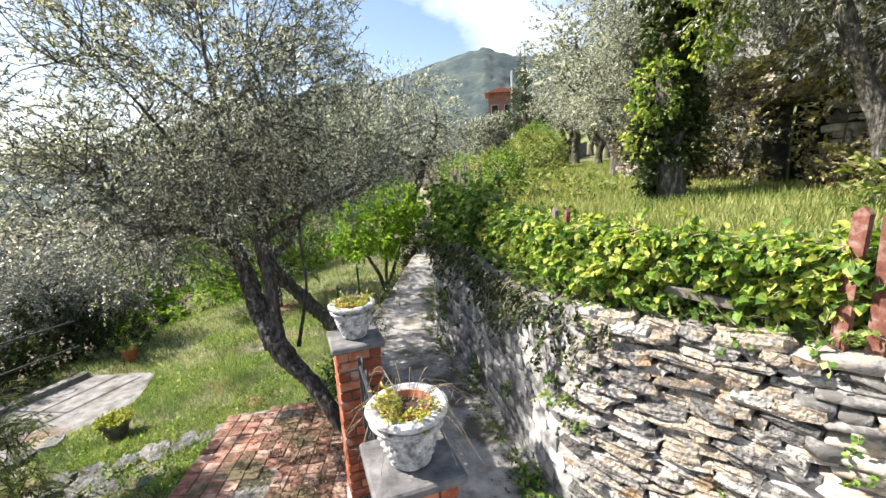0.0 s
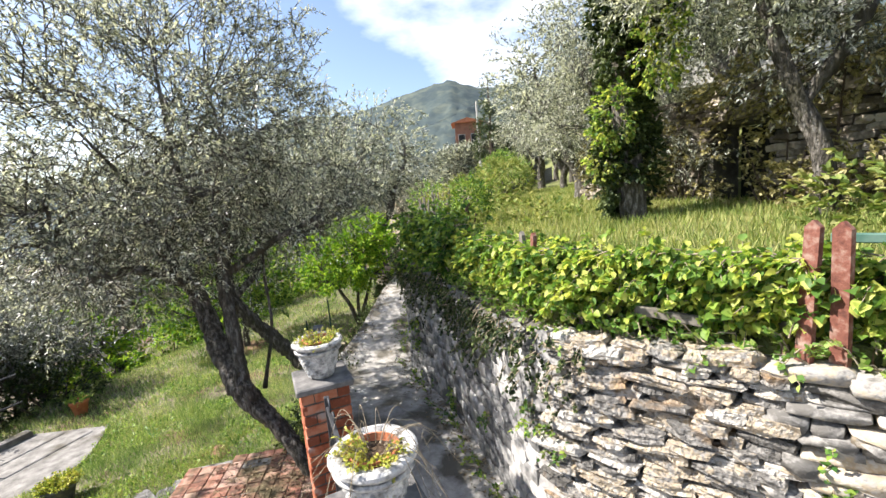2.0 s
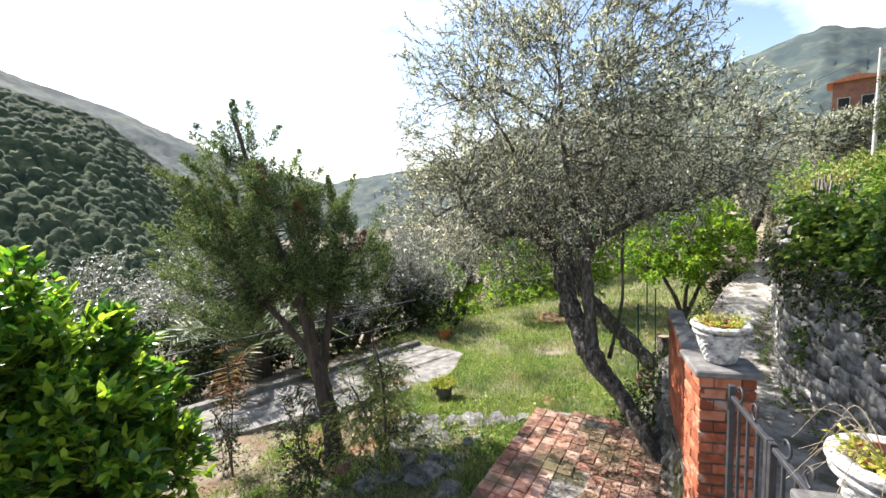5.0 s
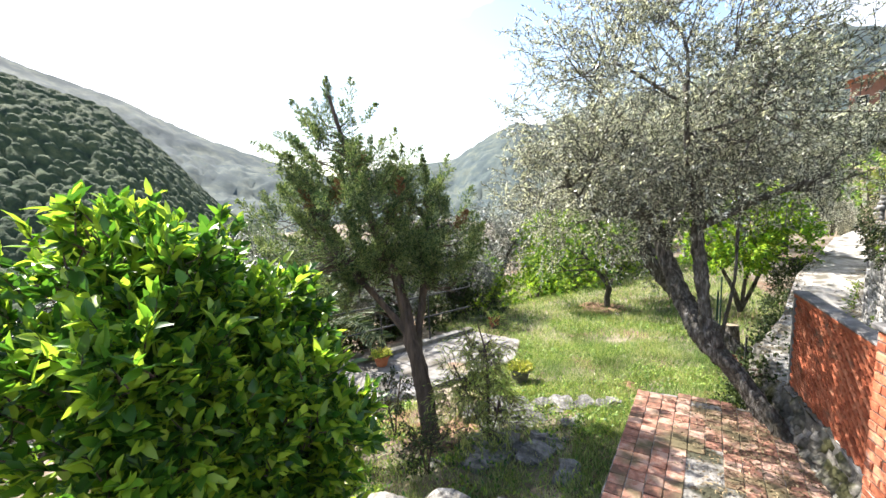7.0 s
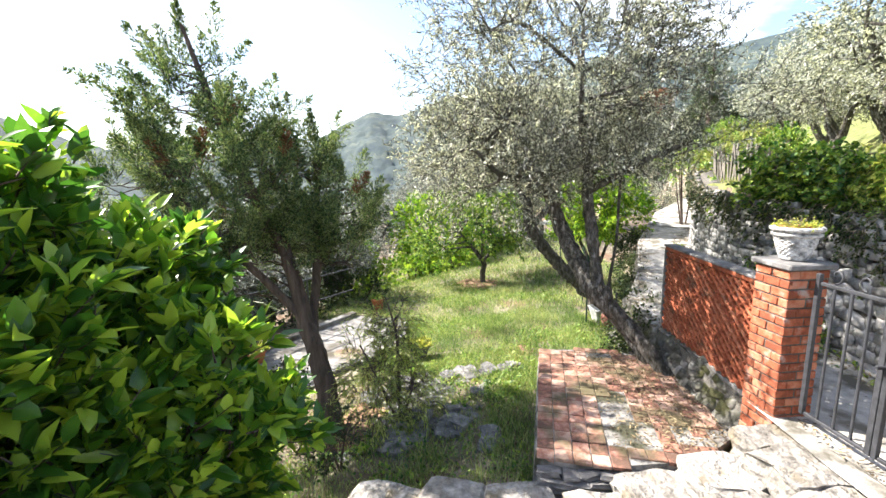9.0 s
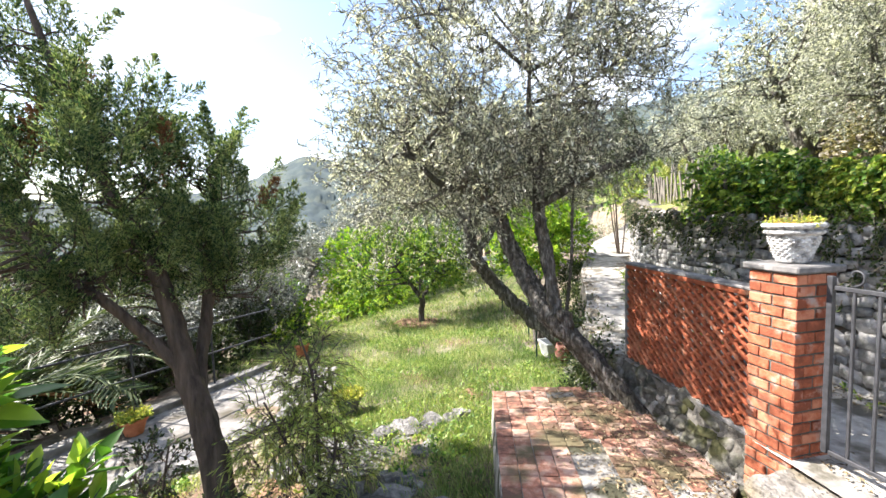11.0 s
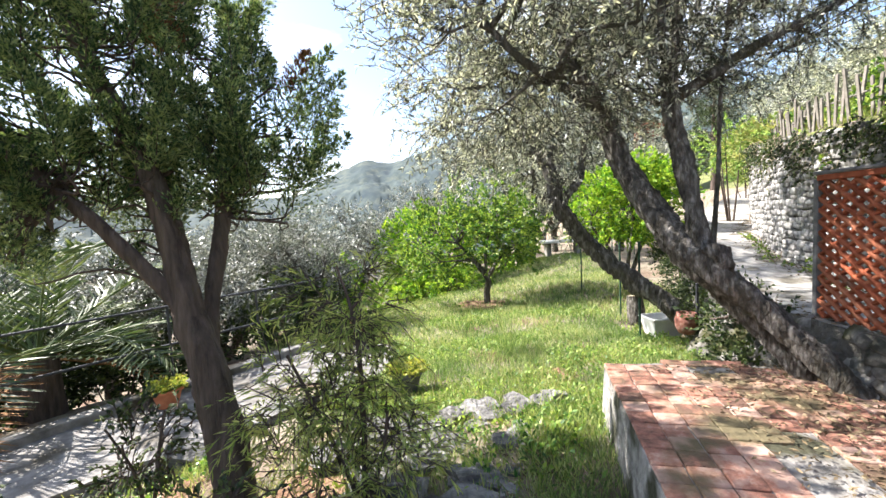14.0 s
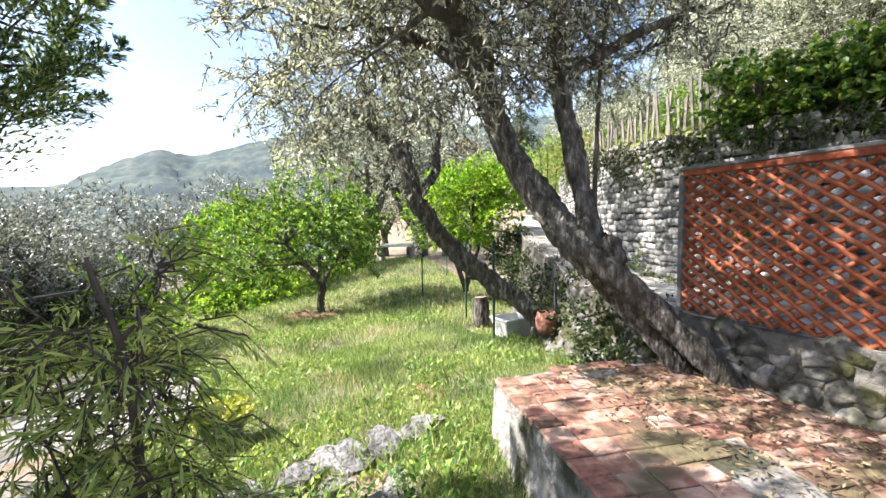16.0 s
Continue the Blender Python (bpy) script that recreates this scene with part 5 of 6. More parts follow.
FAR = ((-8.0, 8.2, 1.0), (-10.5, 5.0, 1.1), (-12.5, 1.5, 1.25), (-11.5, -2.0, 1.1), (-15.0, 4.5, 1.3), (-16, -1, 1.3), (-13.0, 9.0, 1.2), (-9.5, 12.5, 1.1), (-4.0, 15.0, 1.0), (-18, 9, 1.3), (-15, 14, 1.2),
       (0.2, 14.2, 1.5), (2.4, 14.5, 1.8), (-7.5, 18, 1.1), (-2.5, 19, 1.0), (2.0, 18.5, 1.1), (4.4, 17.0, 1.15), (6.4, 20.5, 0.95), (-12, 20, 1.2), (-5, 26, 1.3), (3, 26, 1.3), (8.2, 27, 0.9),
       (7.4, 6.8, 0.85), (8.4, 9.8, 0.85), (9.0, 9.0, 1.1), (9.2, 12.6, 1.1), (12.5, 15.5, 1.1), (7.4, 3.2, 1.0), (9.8, 4.6, 1.1), (8.0, -0.4, 1.0), (13, 20, 1.1), (14.5, 11.5, 1.5), (14.2, 8.4, 1.4), (16.8, 10.4, 1.5), (-7.8, 5.7, 0.85), (-6.6, 7.3, 0.8), (-9.6, 6.6, 0.9), (-6.9, 9.8, 0.9), (-6.5, 5.0, 0.6), (-5.5, 6.7, 0.62), (17, 24, 1.3), (14.6, 37, 1.5), (11.8, 34, 1.3), (17.5, 36, 1.4), (13, 3, 1.1), (11.5, -1.5, 1.1), (-9.2, 1.0, 0.8), (-9.4, 3.4, 0.75), (-7.3, 6.4, 0.7), (-6.0, 8.3, 0.62), (-20, 3, 1.4), (-22, -5, 1.4), (-20, 16, 1.4))
rt = random.Random(7)
for k, (x, y, s) in enumerate(FAR):
    z = float(land_z(x, y)) - 0.1
    # trees on the left take the crown with the shade in its leaf colour
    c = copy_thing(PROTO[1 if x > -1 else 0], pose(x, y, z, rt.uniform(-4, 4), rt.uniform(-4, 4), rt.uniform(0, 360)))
    c.scale = (s, s, s * rt.uniform(0.9, 1.05))

# ---- shrub masses: dark hedge behind the railing and greenery on the banks ----
def thicket(name, balls, label, mat, seed, n, leaf_len, leaf_wid, n_leaf=9, broad=True, category="shrub", twig=0.2, droop=0.1):
    rng = np.random.default_rng(seed)
    root = thing(name, (0, 0, 0), label, category)
    pts, out = in_balls(balls, n, rng, 0.55)
    m, lf = Mass(), Mass()
    way = unit(out + rng.normal(0, 0.5, (n, 3)) + [0, 0, 0.4])
    twigs(m, lf, pts, way, rng, n_leaf, twig, leaf_len, leaf_wid, droop, 0.8, 0.004, broad, False, 0.15)
    low = [(c[0], c[1]) for c, _ in balls]
    for (x, y), (c, r) in zip(low, balls):
        g = float(land_z(x, y))
        for k in range(5):
            dx, dy = rng.normal(0, 0.3, 2) * r[0]
            m.tube([(x + dx * 0.3, y + dy * 0.3, g - 0.05), (x + dx, y + dy, (g + c[2]) / 2), (x + dx * 1.6, y + dy * 1.6, c[2] + r[2] * 0.4)], [0.02, 0.014, 0.005], 5)
    m.make("stem_tangle", M_BARK2, root)["kind"] = "stuff"
    lf.make("leaves", mat, root)["kind"] = "stuff"


# dark leaf colour carries the shade below the railing and the palm
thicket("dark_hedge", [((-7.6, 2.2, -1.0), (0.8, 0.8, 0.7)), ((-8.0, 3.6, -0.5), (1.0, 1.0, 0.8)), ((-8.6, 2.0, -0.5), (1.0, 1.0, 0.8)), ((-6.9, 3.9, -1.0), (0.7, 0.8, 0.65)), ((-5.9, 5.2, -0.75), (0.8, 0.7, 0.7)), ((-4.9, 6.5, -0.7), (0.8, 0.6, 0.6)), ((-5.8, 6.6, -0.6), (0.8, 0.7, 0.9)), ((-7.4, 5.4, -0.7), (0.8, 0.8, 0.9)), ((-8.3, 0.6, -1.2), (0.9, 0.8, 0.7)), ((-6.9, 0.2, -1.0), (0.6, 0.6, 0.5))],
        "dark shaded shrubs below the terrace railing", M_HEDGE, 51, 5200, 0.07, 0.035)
thicket("fern_patch", [((-3.9, 9.5, -0.9), (1.2, 1.0, 0.45)), ((-2.8, 10.2, -0.7), (1.2, 0.6, 0.4)), ((-4.6, 7.8, -1.0), (0.7, 0.6, 0.4)), ((-3.4, 12.0, -0.9), (1.5, 0.8, 0.8))], "fresh green undergrowth at the edge of the lawn", M_BRIGHT, 52, 1700, 0.10, 0.03, droop=0.7)
thicket("lemon_grove_bush", [((-3.5, 11.5, 0.2), (1.5, 1.2, 1.2)), ((-1.2, 12.2, 0.3), (1.3, 1.0, 1.0)), ((-5.8, 9.2, -0.6), (0.9, 0.9, 1.0))], "yellow-green citrus bushes at the back of the lawn", M_BRIGHT, 53, 2600, 0.10, 0.045)
thicket("bank_shrub", [((0.32, 2.7, 0.0), (0.3, 0.45, 0.3)), ((0.05, 2.0, 0.05), (0.3, 0.4, 0.22)), ((0.68, 3.6, 0.0), (0.25, 0.5, 0.3)), ((1.05, 4.8, 0.1), (0.25, 0.6, 0.3)), ((-0.15, 1.75, -0.15), (0.25, 0.3, 0.2)), ((1.6, 6.2, 0.3), (0.3, 0.8, 0.3))], "dark green creeping shrub on the bank under the olive", M_HEDGE, 54, 2400, 0.04, 0.024, broad=False)
thicket("upper_bramble", [((3.4, 3.4, 1.95), (1.1, 1.2, 0.18)), ((3.3, 5.8, 2.1), (1.0, 1.3, 0.25)), ((4.6, 8.2, 2.3), (1.0, 1.3, 0.5)), ((4.6, -1.4, 2.1), (1.0, 1.4, 0.4)), ((6.4, 10.6, 2.5), (1.0, 1.3, 0.8))], "yellow-green brambles on the upper terrace", M_DRYGRASS, 55, 1800, 0.075, 0.04)
rng_ivy = np.random.default_rng(59)
ivy_at, ivy_out = in_balls([((3.62, 1.45, 3.15), (0.2, 0.25, 0.3)), ((3.9, 1.05, 3.9), (0.2, 0.22, 0.5)), ((3.6, 1.6, 2.75), (0.15, 0.2, 0.25))], 300, rng_ivy)
leaf_drape("trunk_creeper", ivy_at, ivy_out + rng_ivy.normal(0, 0.4, (300, 3)), rng_ivy, 10, 0.14, 0.05, 0.036, M_VINE, "yellow-green creeper climbing the ivy-clad trunk", "creeper", broad=True)
tree("olive_tree", (4.9, 3.0, 1.95), [[(0, 0, -0.2, 0.09), (0.0, 0.05, 0.5, 0.08), (-0.2, 0.1, 1.2, 0.07), (-0.3, 0.2, 2.2, 0.04)], [(-0.05, 0.05, 0.6, 0.06), (0.3, 0, 1.3, 0.05), (0.5, -0.2, 2.2, 0.03)]],
     [((0, 0, 1.6), (1.15, 1.0, 0.9)), ((0.1, -0.1, 2.6), (1.2, 1.1, 0.9)), ((0.5, -0.9, 1.3), (0.6, 0.6, 0.8)), ((-0.6, 0.5, 1.1), (0.6, 0.6, 0.5))],
     "silvery olive tree beside the ivy-clad trunk on the upper terrace", M_OLIVE, M_BARK, 64, clusters=190, per=17, n_leaf=12, twig=0.24, leaf_len=0.06, leaf_wid=0.016, droop=0.4, spread=1.0, cluster_r=0.28, sides=10, tubes=False, limb_r=0.012)
thicket("box_bush", [((2.6, 3.6, 2.28), (0.24, 0.24, 0.26))], "small dark clipped bush on the wall top", M_CITRUS, 56, 260, 0.04, 0.025)
thicket("wall_shrub", [((1.85, 3.0, 1.85), (0.28, 0.7, 0.16)), ((2.4, 4.6, 2.0), (0.3, 0.9, 0.2)), ((2.9, 6.9, 2.2), (0.5, 0.9, 0.5)), ((5.2, 9.6, 2.4), (0.5, 0.9, 0.5)), ((8.8, 15.5, 3), (1, 1.5, 1))], "pale green shrubs leaning over the wall top", M_WEED, 57, 1700, 0.06, 0.03)

# ---- ivy-clad tree and the olive on the upper terrace ----
tree("ivy_tree", (3.9, 1.5, 1.95), [[(0, 0, -0.2, 0.17), (0.0, 0.05, 0.8, 0.14), (-0.05, 0.1, 1.8, 0.12), (0.1, 0.1, 3.0, 0.08), (0.15, 0.1, 4.2, 0.04)]],
     [((0, 0.05, 0.55), (0.32, 0.32, 0.7)), ((-0.02, 0.1, 1.5), (0.30, 0.28, 0.8)), ((0.1, 0.1, 2.6), (0.36, 0.34, 0.8)), ((0.1, 0.1, 3.8), (0.4, 0.4, 0.8))],
     "tall tree trunk wrapped in dark ivy", M_HEDGE, M_BARK, 61, clusters=240, per=18, n_leaf=9, twig=0.14, leaf_len=0.05, leaf_wid=0.036, cluster_r=0.12, broad=True, tubes=False, up=0.0, limb_r=0.008)
tree("olive_tree", (4.62, -0.05, 2.0), [[(0.1, 0, -0.2, 0.09), (0.0, 0, 0.5, 0.08), (-0.15, 0.15, 1.1, 0.07), (-0.3, 0.3, 1.8, 0.05), (-0.6, 0.4, 2.4, 0.03)], [(-0.1, 0.1, 1.0, 0.05), (0.2, -0.1, 1.6, 0.06), (0.5, -0.2, 2.3, 0.03)]],
     [((-0.4, 0.5, 2.6), (1.2, 1.2, 0.9)), ((0.4, -0.1, 2.3), (0.9, 0.9, 0.8)), ((-0.8, 0.7, 1.9), (0.6, 0.6, 0.5)), ((0.1, 0.2, 1.6), (0.7, 0.6, 0.5))],
     "old olive tree with dark twisted trunk on the upper terrace", M_OLIVE, M_BARK, 62, clusters=150, per=20, n_leaf=12, twig=0.26, leaf_len=0.06, leaf_wid=0.017, droop=0.6, cluster_r=0.28, sides=12, tubes=False, limb_r=0.014)

thicket("hillside_scrub", [((18.6, 46.5, 5.6), (2.6, 1.6, 1.9)), ((21.4, 47.2, 6.0), (2.2, 1.6, 1.9)), ((16.2, 45.5, 5.0), (2.4, 1.6, 1.8)), ((24.0, 47.0, 7.0), (2.0, 1.6, 2.2))], "silvery scrub in front of the hillside house", M_OLIVE, 66, 2200, 0.34, 0.12, twig=0.7)

# ---- conifer far off ----
tree("conifer", (10.4, 20.3, 2.4), [[(0, 0, -0.5, 0.16), (0, 0, 3, 0.1), (0, 0, 6.3, 0.02)]],
     [((0, 0, 2.4), (1.1, 1.1, 1.0)), ((0, 0, 3.8), (0.8, 0.8, 0.9)), ((0, 0, 5.1), (0.45, 0.45, 0.8)), ((0, 0, 6.1), (0.18, 0.18, 0.5))],
     "tall dark conifer above the olives", M_HEDGE, M_BARK2, 63, clusters=140, per=14, n_leaf=10, twig=0.35, leaf_len=0.09, leaf_wid=0.03, cluster_r=0.25, tubes=False, outward=1.2, up=0.0, limb_r=0.02)


# ---- palm ----
def build_palm():
    rng = np.random.default_rng(71)
    root = thing("palm", (-6.95, 2.95, -1.7), "bushy date palm with green fronds and dry brown skirt", "palm")
    m = Mass()
    m.tube([(0, 0, -0.5), (0, 0, 0.6), (0, 0, 1.5)], [0.25, 0.24, 0.22], 14, 0.2, rng)
    m.make("trunk", M_BARK2, root)
    for k in range(34):
        a, el = rng.uniform(0, math.tau), rng.uniform(-0.5, 1.25)
        dry = el < -0.1
        L = rng.uniform(1.2, 1.75)
        d = np.array([math.cos(a) * math.cos(el), math.sin(a) * math.cos(el), math.sin(el)])
        p0 = np.array([0, 0, 1.5])
        line = smooth_line([p0, p0 + d * L * 0.5, p0 + d * L * 0.85 + [0, 0, -0.12], p0 + d * L * 1.1 + [0, 0, -0.42]], 8)
        fr = Mass()
        fr.tube(line, np.linspace(0.014, 0.003, len(line)), 4)
        i = np.repeat(np.arange(3, len(line)), 5)
        base = line[i] + rng.normal(0, 0.01, (len(i), 3))
        tan = unit(np.gradient(line, axis=0))[i]
        side = unit(np.cross(tan, [0, 0, 1.0])) * np.where(np.arange(len(i)) % 2, 1, -1)[:, None]
        v, q = leaf_verts(base, tan * 0.6 + side * 0.9 + [0, 0, 0.15], 0.34, 0.022, rng, 0.1)
        fr.add(v, q)
        fr.make("frond", M_PALMDRY if dry else M_PALM, root, "dry brown frond" if dry else "")


build_palm()


# ---- upper stone wall with a dark opening, the houses ----
M_UPSTONE = material("brown_terrace_stone", [(0.10, 0.085, 0.065), (0.25, 0.215, 0.17), (0.42, 0.37, 0.30)], 12.0, 0.95, 0.8, 40, per="object", spread=0.4)


def build_upper_wall():
    root = thing("upper_wall", (0, 0, 0), "rough dry-stone terrace wall with a dark opening", "wall")
    r = random.Random(9)
    for y0, y1, z0, z1 in ((-3.5, 1.0, 1.9, 3.5), (1.8, 4.6, 1.9, 3.3), (1.0, 1.8, 3.0, 3.5)):
        part("core", box(bmesh.new(), (0.5, y1 - y0, z1 - z0), (5.75, (y0 + y1) / 2, (z0 + z1) / 2), 0.02), M_MORTAR, root)
    # near-black panel behind the gap, painted in place of the shade inside
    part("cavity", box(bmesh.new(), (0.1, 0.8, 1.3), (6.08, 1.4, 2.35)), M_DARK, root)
    kinds = []
    for s in range(4):
        me = bpy.data.meshes.new("stone")
        bm = stone_block((1, 1, 1), s + 20, 0.12, 1)
        bm.to_mesh(me)
        bm.free()
        me.materials.append(M_UPSTONE)
        kinds.append(me)
    for z in np.arange(1.98, 3.5, 0.085):
        y = -3.4
        while y < 4.5:
            w = r.uniform(0.16, 0.36)
            if not (0.95 < y + w / 2 < 1.85 and z < 3.0):
                place_piece("stone", kinds[r.randrange(4)], pose(5.5, y + w / 2, z + r.uniform(-0.02, 0.02), r.uniform(-5, 5)) @ Matrix.Diagonal((0.2, w * 0.97, 0.08, 1)), root)
            y += w


build_upper_wall()


def build_house(at, yaw, size, label, wallmat, balcony):
    w, d, h = size
    root = thing("house", at, label, "house", yaw=yaw)
    part("wall", box(bmesh.new(), (w, d, h), (0, 0, h / 2)), wallmat, root)
    bm = bmesh.new()
    o, rise = 0.45, w * 0.18
    vs = [bm.verts.new(c) for c in ((-w / 2 - o, -d / 2 - o, h), (w / 2 + o, -d / 2 - o, h), (w / 2 + o, d / 2 + o, h), (-w / 2 - o, d / 2 + o, h), (0, -d / 2 - o, h + rise), (0, d / 2 + o, h + rise))]
    for f in ((0, 1, 4), (2, 3, 5), (1, 2, 5, 4), (3, 0, 4, 5), (3, 2, 1, 0)):
        bm.faces.new([vs[i] for i in f])
    part("roof", bm, M_ROOF, root)
    for k, x in enumerate((-w * 0.25, w * 0.25)):
        win = part("window", box(bmesh.new(), (0.9, 0.1, 1.2), (x, -d / 2 - 0.02, h * 0.6)), M_WHITEWALL, root)
        part("pane", box(bmesh.new(), (0.75, 0.04, 1.05), (x, -d / 2 - 0.085, h * 0.6)), M_DARK, win)
    win = part("window", box(bmesh.new(), (0.1, 0.9, 1.2), (-w / 2 - 0.02, 0, h * 0.6)), M_WHITEWALL, root)
    part("pane", box(bmesh.new(), (0.04, 0.75, 1.05), (-w / 2 - 0.085, 0, h * 0.6)), M_DARK, win)
    if balcony:
        part("balcony", box(bmesh.new(), (w, 1.6, 0.2), (0, -d / 2 - 0.85, h * 0.52), 0.02), M_WHITEWALL, root)
        for x in (-w / 2 + 0.2, 0, w / 2 - 0.2):
            part("pillar", box(bmesh.new(), (0.25, 0.25, h * 0.52 - 0.1), (x, -d / 2 - 1.4, (h * 0.52 - 0.1) / 2)), M_BRICK, root, "red brick pillar")
        for k in range(26):
            part("baluster", box(bmesh.new(), (0.025, 0.025, 0.9), (-w / 2 + 0.1 + (w - 0.2) * k / 25, -d / 2 - 1.6, h * 0.52 + 0.55)), M_IRON, root)
        part("handrail", box(bmesh.new(), (w, 0.04, 0.04), (0, -d / 2 - 1.6, h * 0.52 + 1.02)), M_IRON, root)


build_house((20.4, 50.5, 5.6), -20, (3.2, 4, 5.0), "small red-plastered house with a tiled roof on the hillside", M_PLASTER, False)
build_house((21, 14.2, 6.3), 125, (8, 6, 7.0), "pale house with a balcony on brick pillars above the olives", M_WHITEWALL, True)


def build_pole():
    root = thing("utility_pole", (18.7, 42.6, 3.0), "pale concrete utility pole with overhead wires", "utility pole")
    m = Mass()
    m.tube([(0, 0, 0), (0, 0, 8.9)], [0.15, 0.10], 10)
    m.make("mast", M_POLE, root)
    for k, (x, y, z) in enumerate(((-14, 6, 6.0), (16, -16, 9.5))):
        m = Mass()
        t = np.linspace(0, 1, 14)[:, None]
        line = np.array([0, 0, 8.7]) * (1 - t) + np.array([x, y, z]) * t + np.array([0, 0, -1.0]) * (4 * t * (1 - t))
        m.tube(line, 0.02, 4)
        m.make("wire", M_IRON, root)


build_pole()


def build_bench():
    z = float(garden_z(1.13, 13.03))
    root = thing("stone_table", (1.13, 13.03, z), "low white stone table at the back of the lawn", "table")
    part("tabletop", box(bmesh.new(), (1.4, 0.7, 0.08), (0, 0, 0.5), 0.01), M_SINK, root)
    for x in (-0.5, 0.5):
        part("support", box(bmesh.new(), (0.15, 0.5, 0.46), (x, 0, 0.23), 0.01), M_BLOCK, root)


build_bench()


def wire_fence():
    root = thing("wire_fence", (0, 0, 0), "thin green metal stakes with wire beside the path", "fence")
    pts = [Vector((x, y, float(garden_z(x, y)) - 0.05)) for x, y in ((-0.12, 3.75), (0.22, 5.3), (0.2, 7.4), (1.6, 9.6), (3.2, 12.2))]
    for p in pts:
        part("stake", box(bmesh.new(), (0.022, 0.022, 1.25), p + Vector((0, 0, 0.62)), 0.002), M_GREENDARK, root)
    for h in (0.35, 0.75, 1.15):
        m = Mass()
        m.tube([p + Vector((0, 0, h)) for p in pts], 0.0025, 3)
        m.make("wire", M_IRON, root)


M_GREENDARK = material("green_stake_paint", [(0.015, 0.05, 0.03), (0.03, 0.08, 0.05)], 14.0, 0.6, 0.1, 60)
wire_fence()

# creeper and scrub that half hide the upper wall
M_DRYSCRUB = material("dry_scrub_leaf", [(0.14, 0.13, 0.06), (0.30, 0.27, 0.13), (0.48, 0.43, 0.22)], 1.6, 0.7, 0.0, per="island", spread=0.6, translucent=0.3)
thicket("wall_scrub", [((5.35, 0.75, 2.6), (0.3, 0.35, 0.5)), ((5.35, 2.1, 2.6), (0.3, 0.5, 0.6)), ((5.0, -0.3, 2.2), (0.4, 0.9, 0.35)), ((5.2, -1.6, 2.6), (0.4, 1.2, 0.6)), ((5.2, 3.2, 2.7), (0.4, 1.0, 0.6)), ((5.4, 0.4, 3.4), (0.5, 1.6, 0.35)), ((5.6, -1.5, 3.6), (0.6, 1.6, 0.5)), ((5.3, 0.9, 2.15), (0.3, 0.7, 0.2))], "yellow-green scrub hanging over the upper wall", M_DRYSCRUB, 58, 3600, 0.055, 0.03, droop=0.6)

# ---- rocks and bare soil ----
def scatter_rocks():
    r = random.Random(17)
    for k in range(95):
        if k < 14:
            x, y, s = -3.2 + k * 0.13 + r.uniform(-0.05, 0.05), 1.35 + k * 0.055 + r.uniform(-0.08, 0.08), r.uniform(0.12, 0.24)
        elif k < 22:
            x, y, s = -4.9 + (k - 14) * 0.19, 1.55 + (k - 14) * 0.16, r.uniform(0.14, 0.26)
        else:
            x, y, s = r.uniform(-3.3, -1.85), r.uniform(0.3, 1.75), r.uniform(0.05, 0.21)
        bm = stone_block((s * 1.4, s, s * (0.7 if k < 22 else 0.42)), k + 40, 0.12, 2)
        ob = part("rock", bm, M_ROCK)
        ob.matrix_world = pose(x, y, float(garden_z(x, y)) + s * 0.1, r.uniform(-12, 12), r.uniform(-12, 12), r.uniform(0, 180))
        tagged(ob, "rough grey garden rock bedded in the grass", "rock", "rocks in the garden")


scatter_rocks()


def mound(at, r_, h, seed, label):
    rng = np.random.default_rng(seed)
    bm = bmesh.new()
    rings = lathe(bm, [(0.001, h), (r_ * 0.4, h * 0.85), (r_ * 0.75, h * 0.5), (r_, -0.08)], 22, lambda a, z: 0.16 * noise.noise((math.cos(a) * 2 + seed, math.sin(a) * 2, z * 5)))
    for v in bm.verts:
        v.co.z += noise.noise(v.co * 7 + Vector((seed, 0, 0))) * 0.05
    ob = part("soil_mound", bm, M_EARTH, smooth=True)
    ob.matrix_world = pose(*at)
    tagged(ob, label, "soil", "bare soil patches")


M_EARTH = material("red_brown_earth", [(0.10, 0.055, 0.03), (0.22, 0.13, 0.08), (0.34, 0.24, 0.16)], 9.0, 1.0, 1.0, 45, bump_dist=0.03)
mound((-1.85, 7.7, -0.86), 0.75, 0.10, 1, "ring of bare brown soil round the citrus trunk")
mound((-1.32, 2.72, -0.52), 0.24, 0.06, 2, "small heap of dry soil on the lawn")
mound((-2.65, 0.95, -0.53), 0.95, 0.03, 4, "bare grey-brown soil among rocks")
mound((-3.9, 0.95, -0.70), 0.75, 0.10, 3, "bare reddish soil beside the concrete terrace")


# ---- grass ----
def in_poly(x, y, poly):
    inside = np.zeros(len(x), bool)
    n = len(poly)
    for i in range(n):
        (x1, y1), (x2, y2) = poly[i], poly[(i + 1) % n]
        cross = ((y1 > y) != (y2 > y)) & (x < (x2 - x1) * (y - y1) / (y2 - y1 + 1e-12) + x1)
        inside ^= cross
    return inside


SLAB = ((-7.2, 0.6), (-6.45, 1.85), (-5.6, 3.2), (-4.45, 5.0), (-3.3, 4.75), (-3.2, 3.9), (-3.35, 3.1), (-4.2, 2.35), (-4.9, 1.75), (-5.6, 0.9), (-6.2, -0.1))


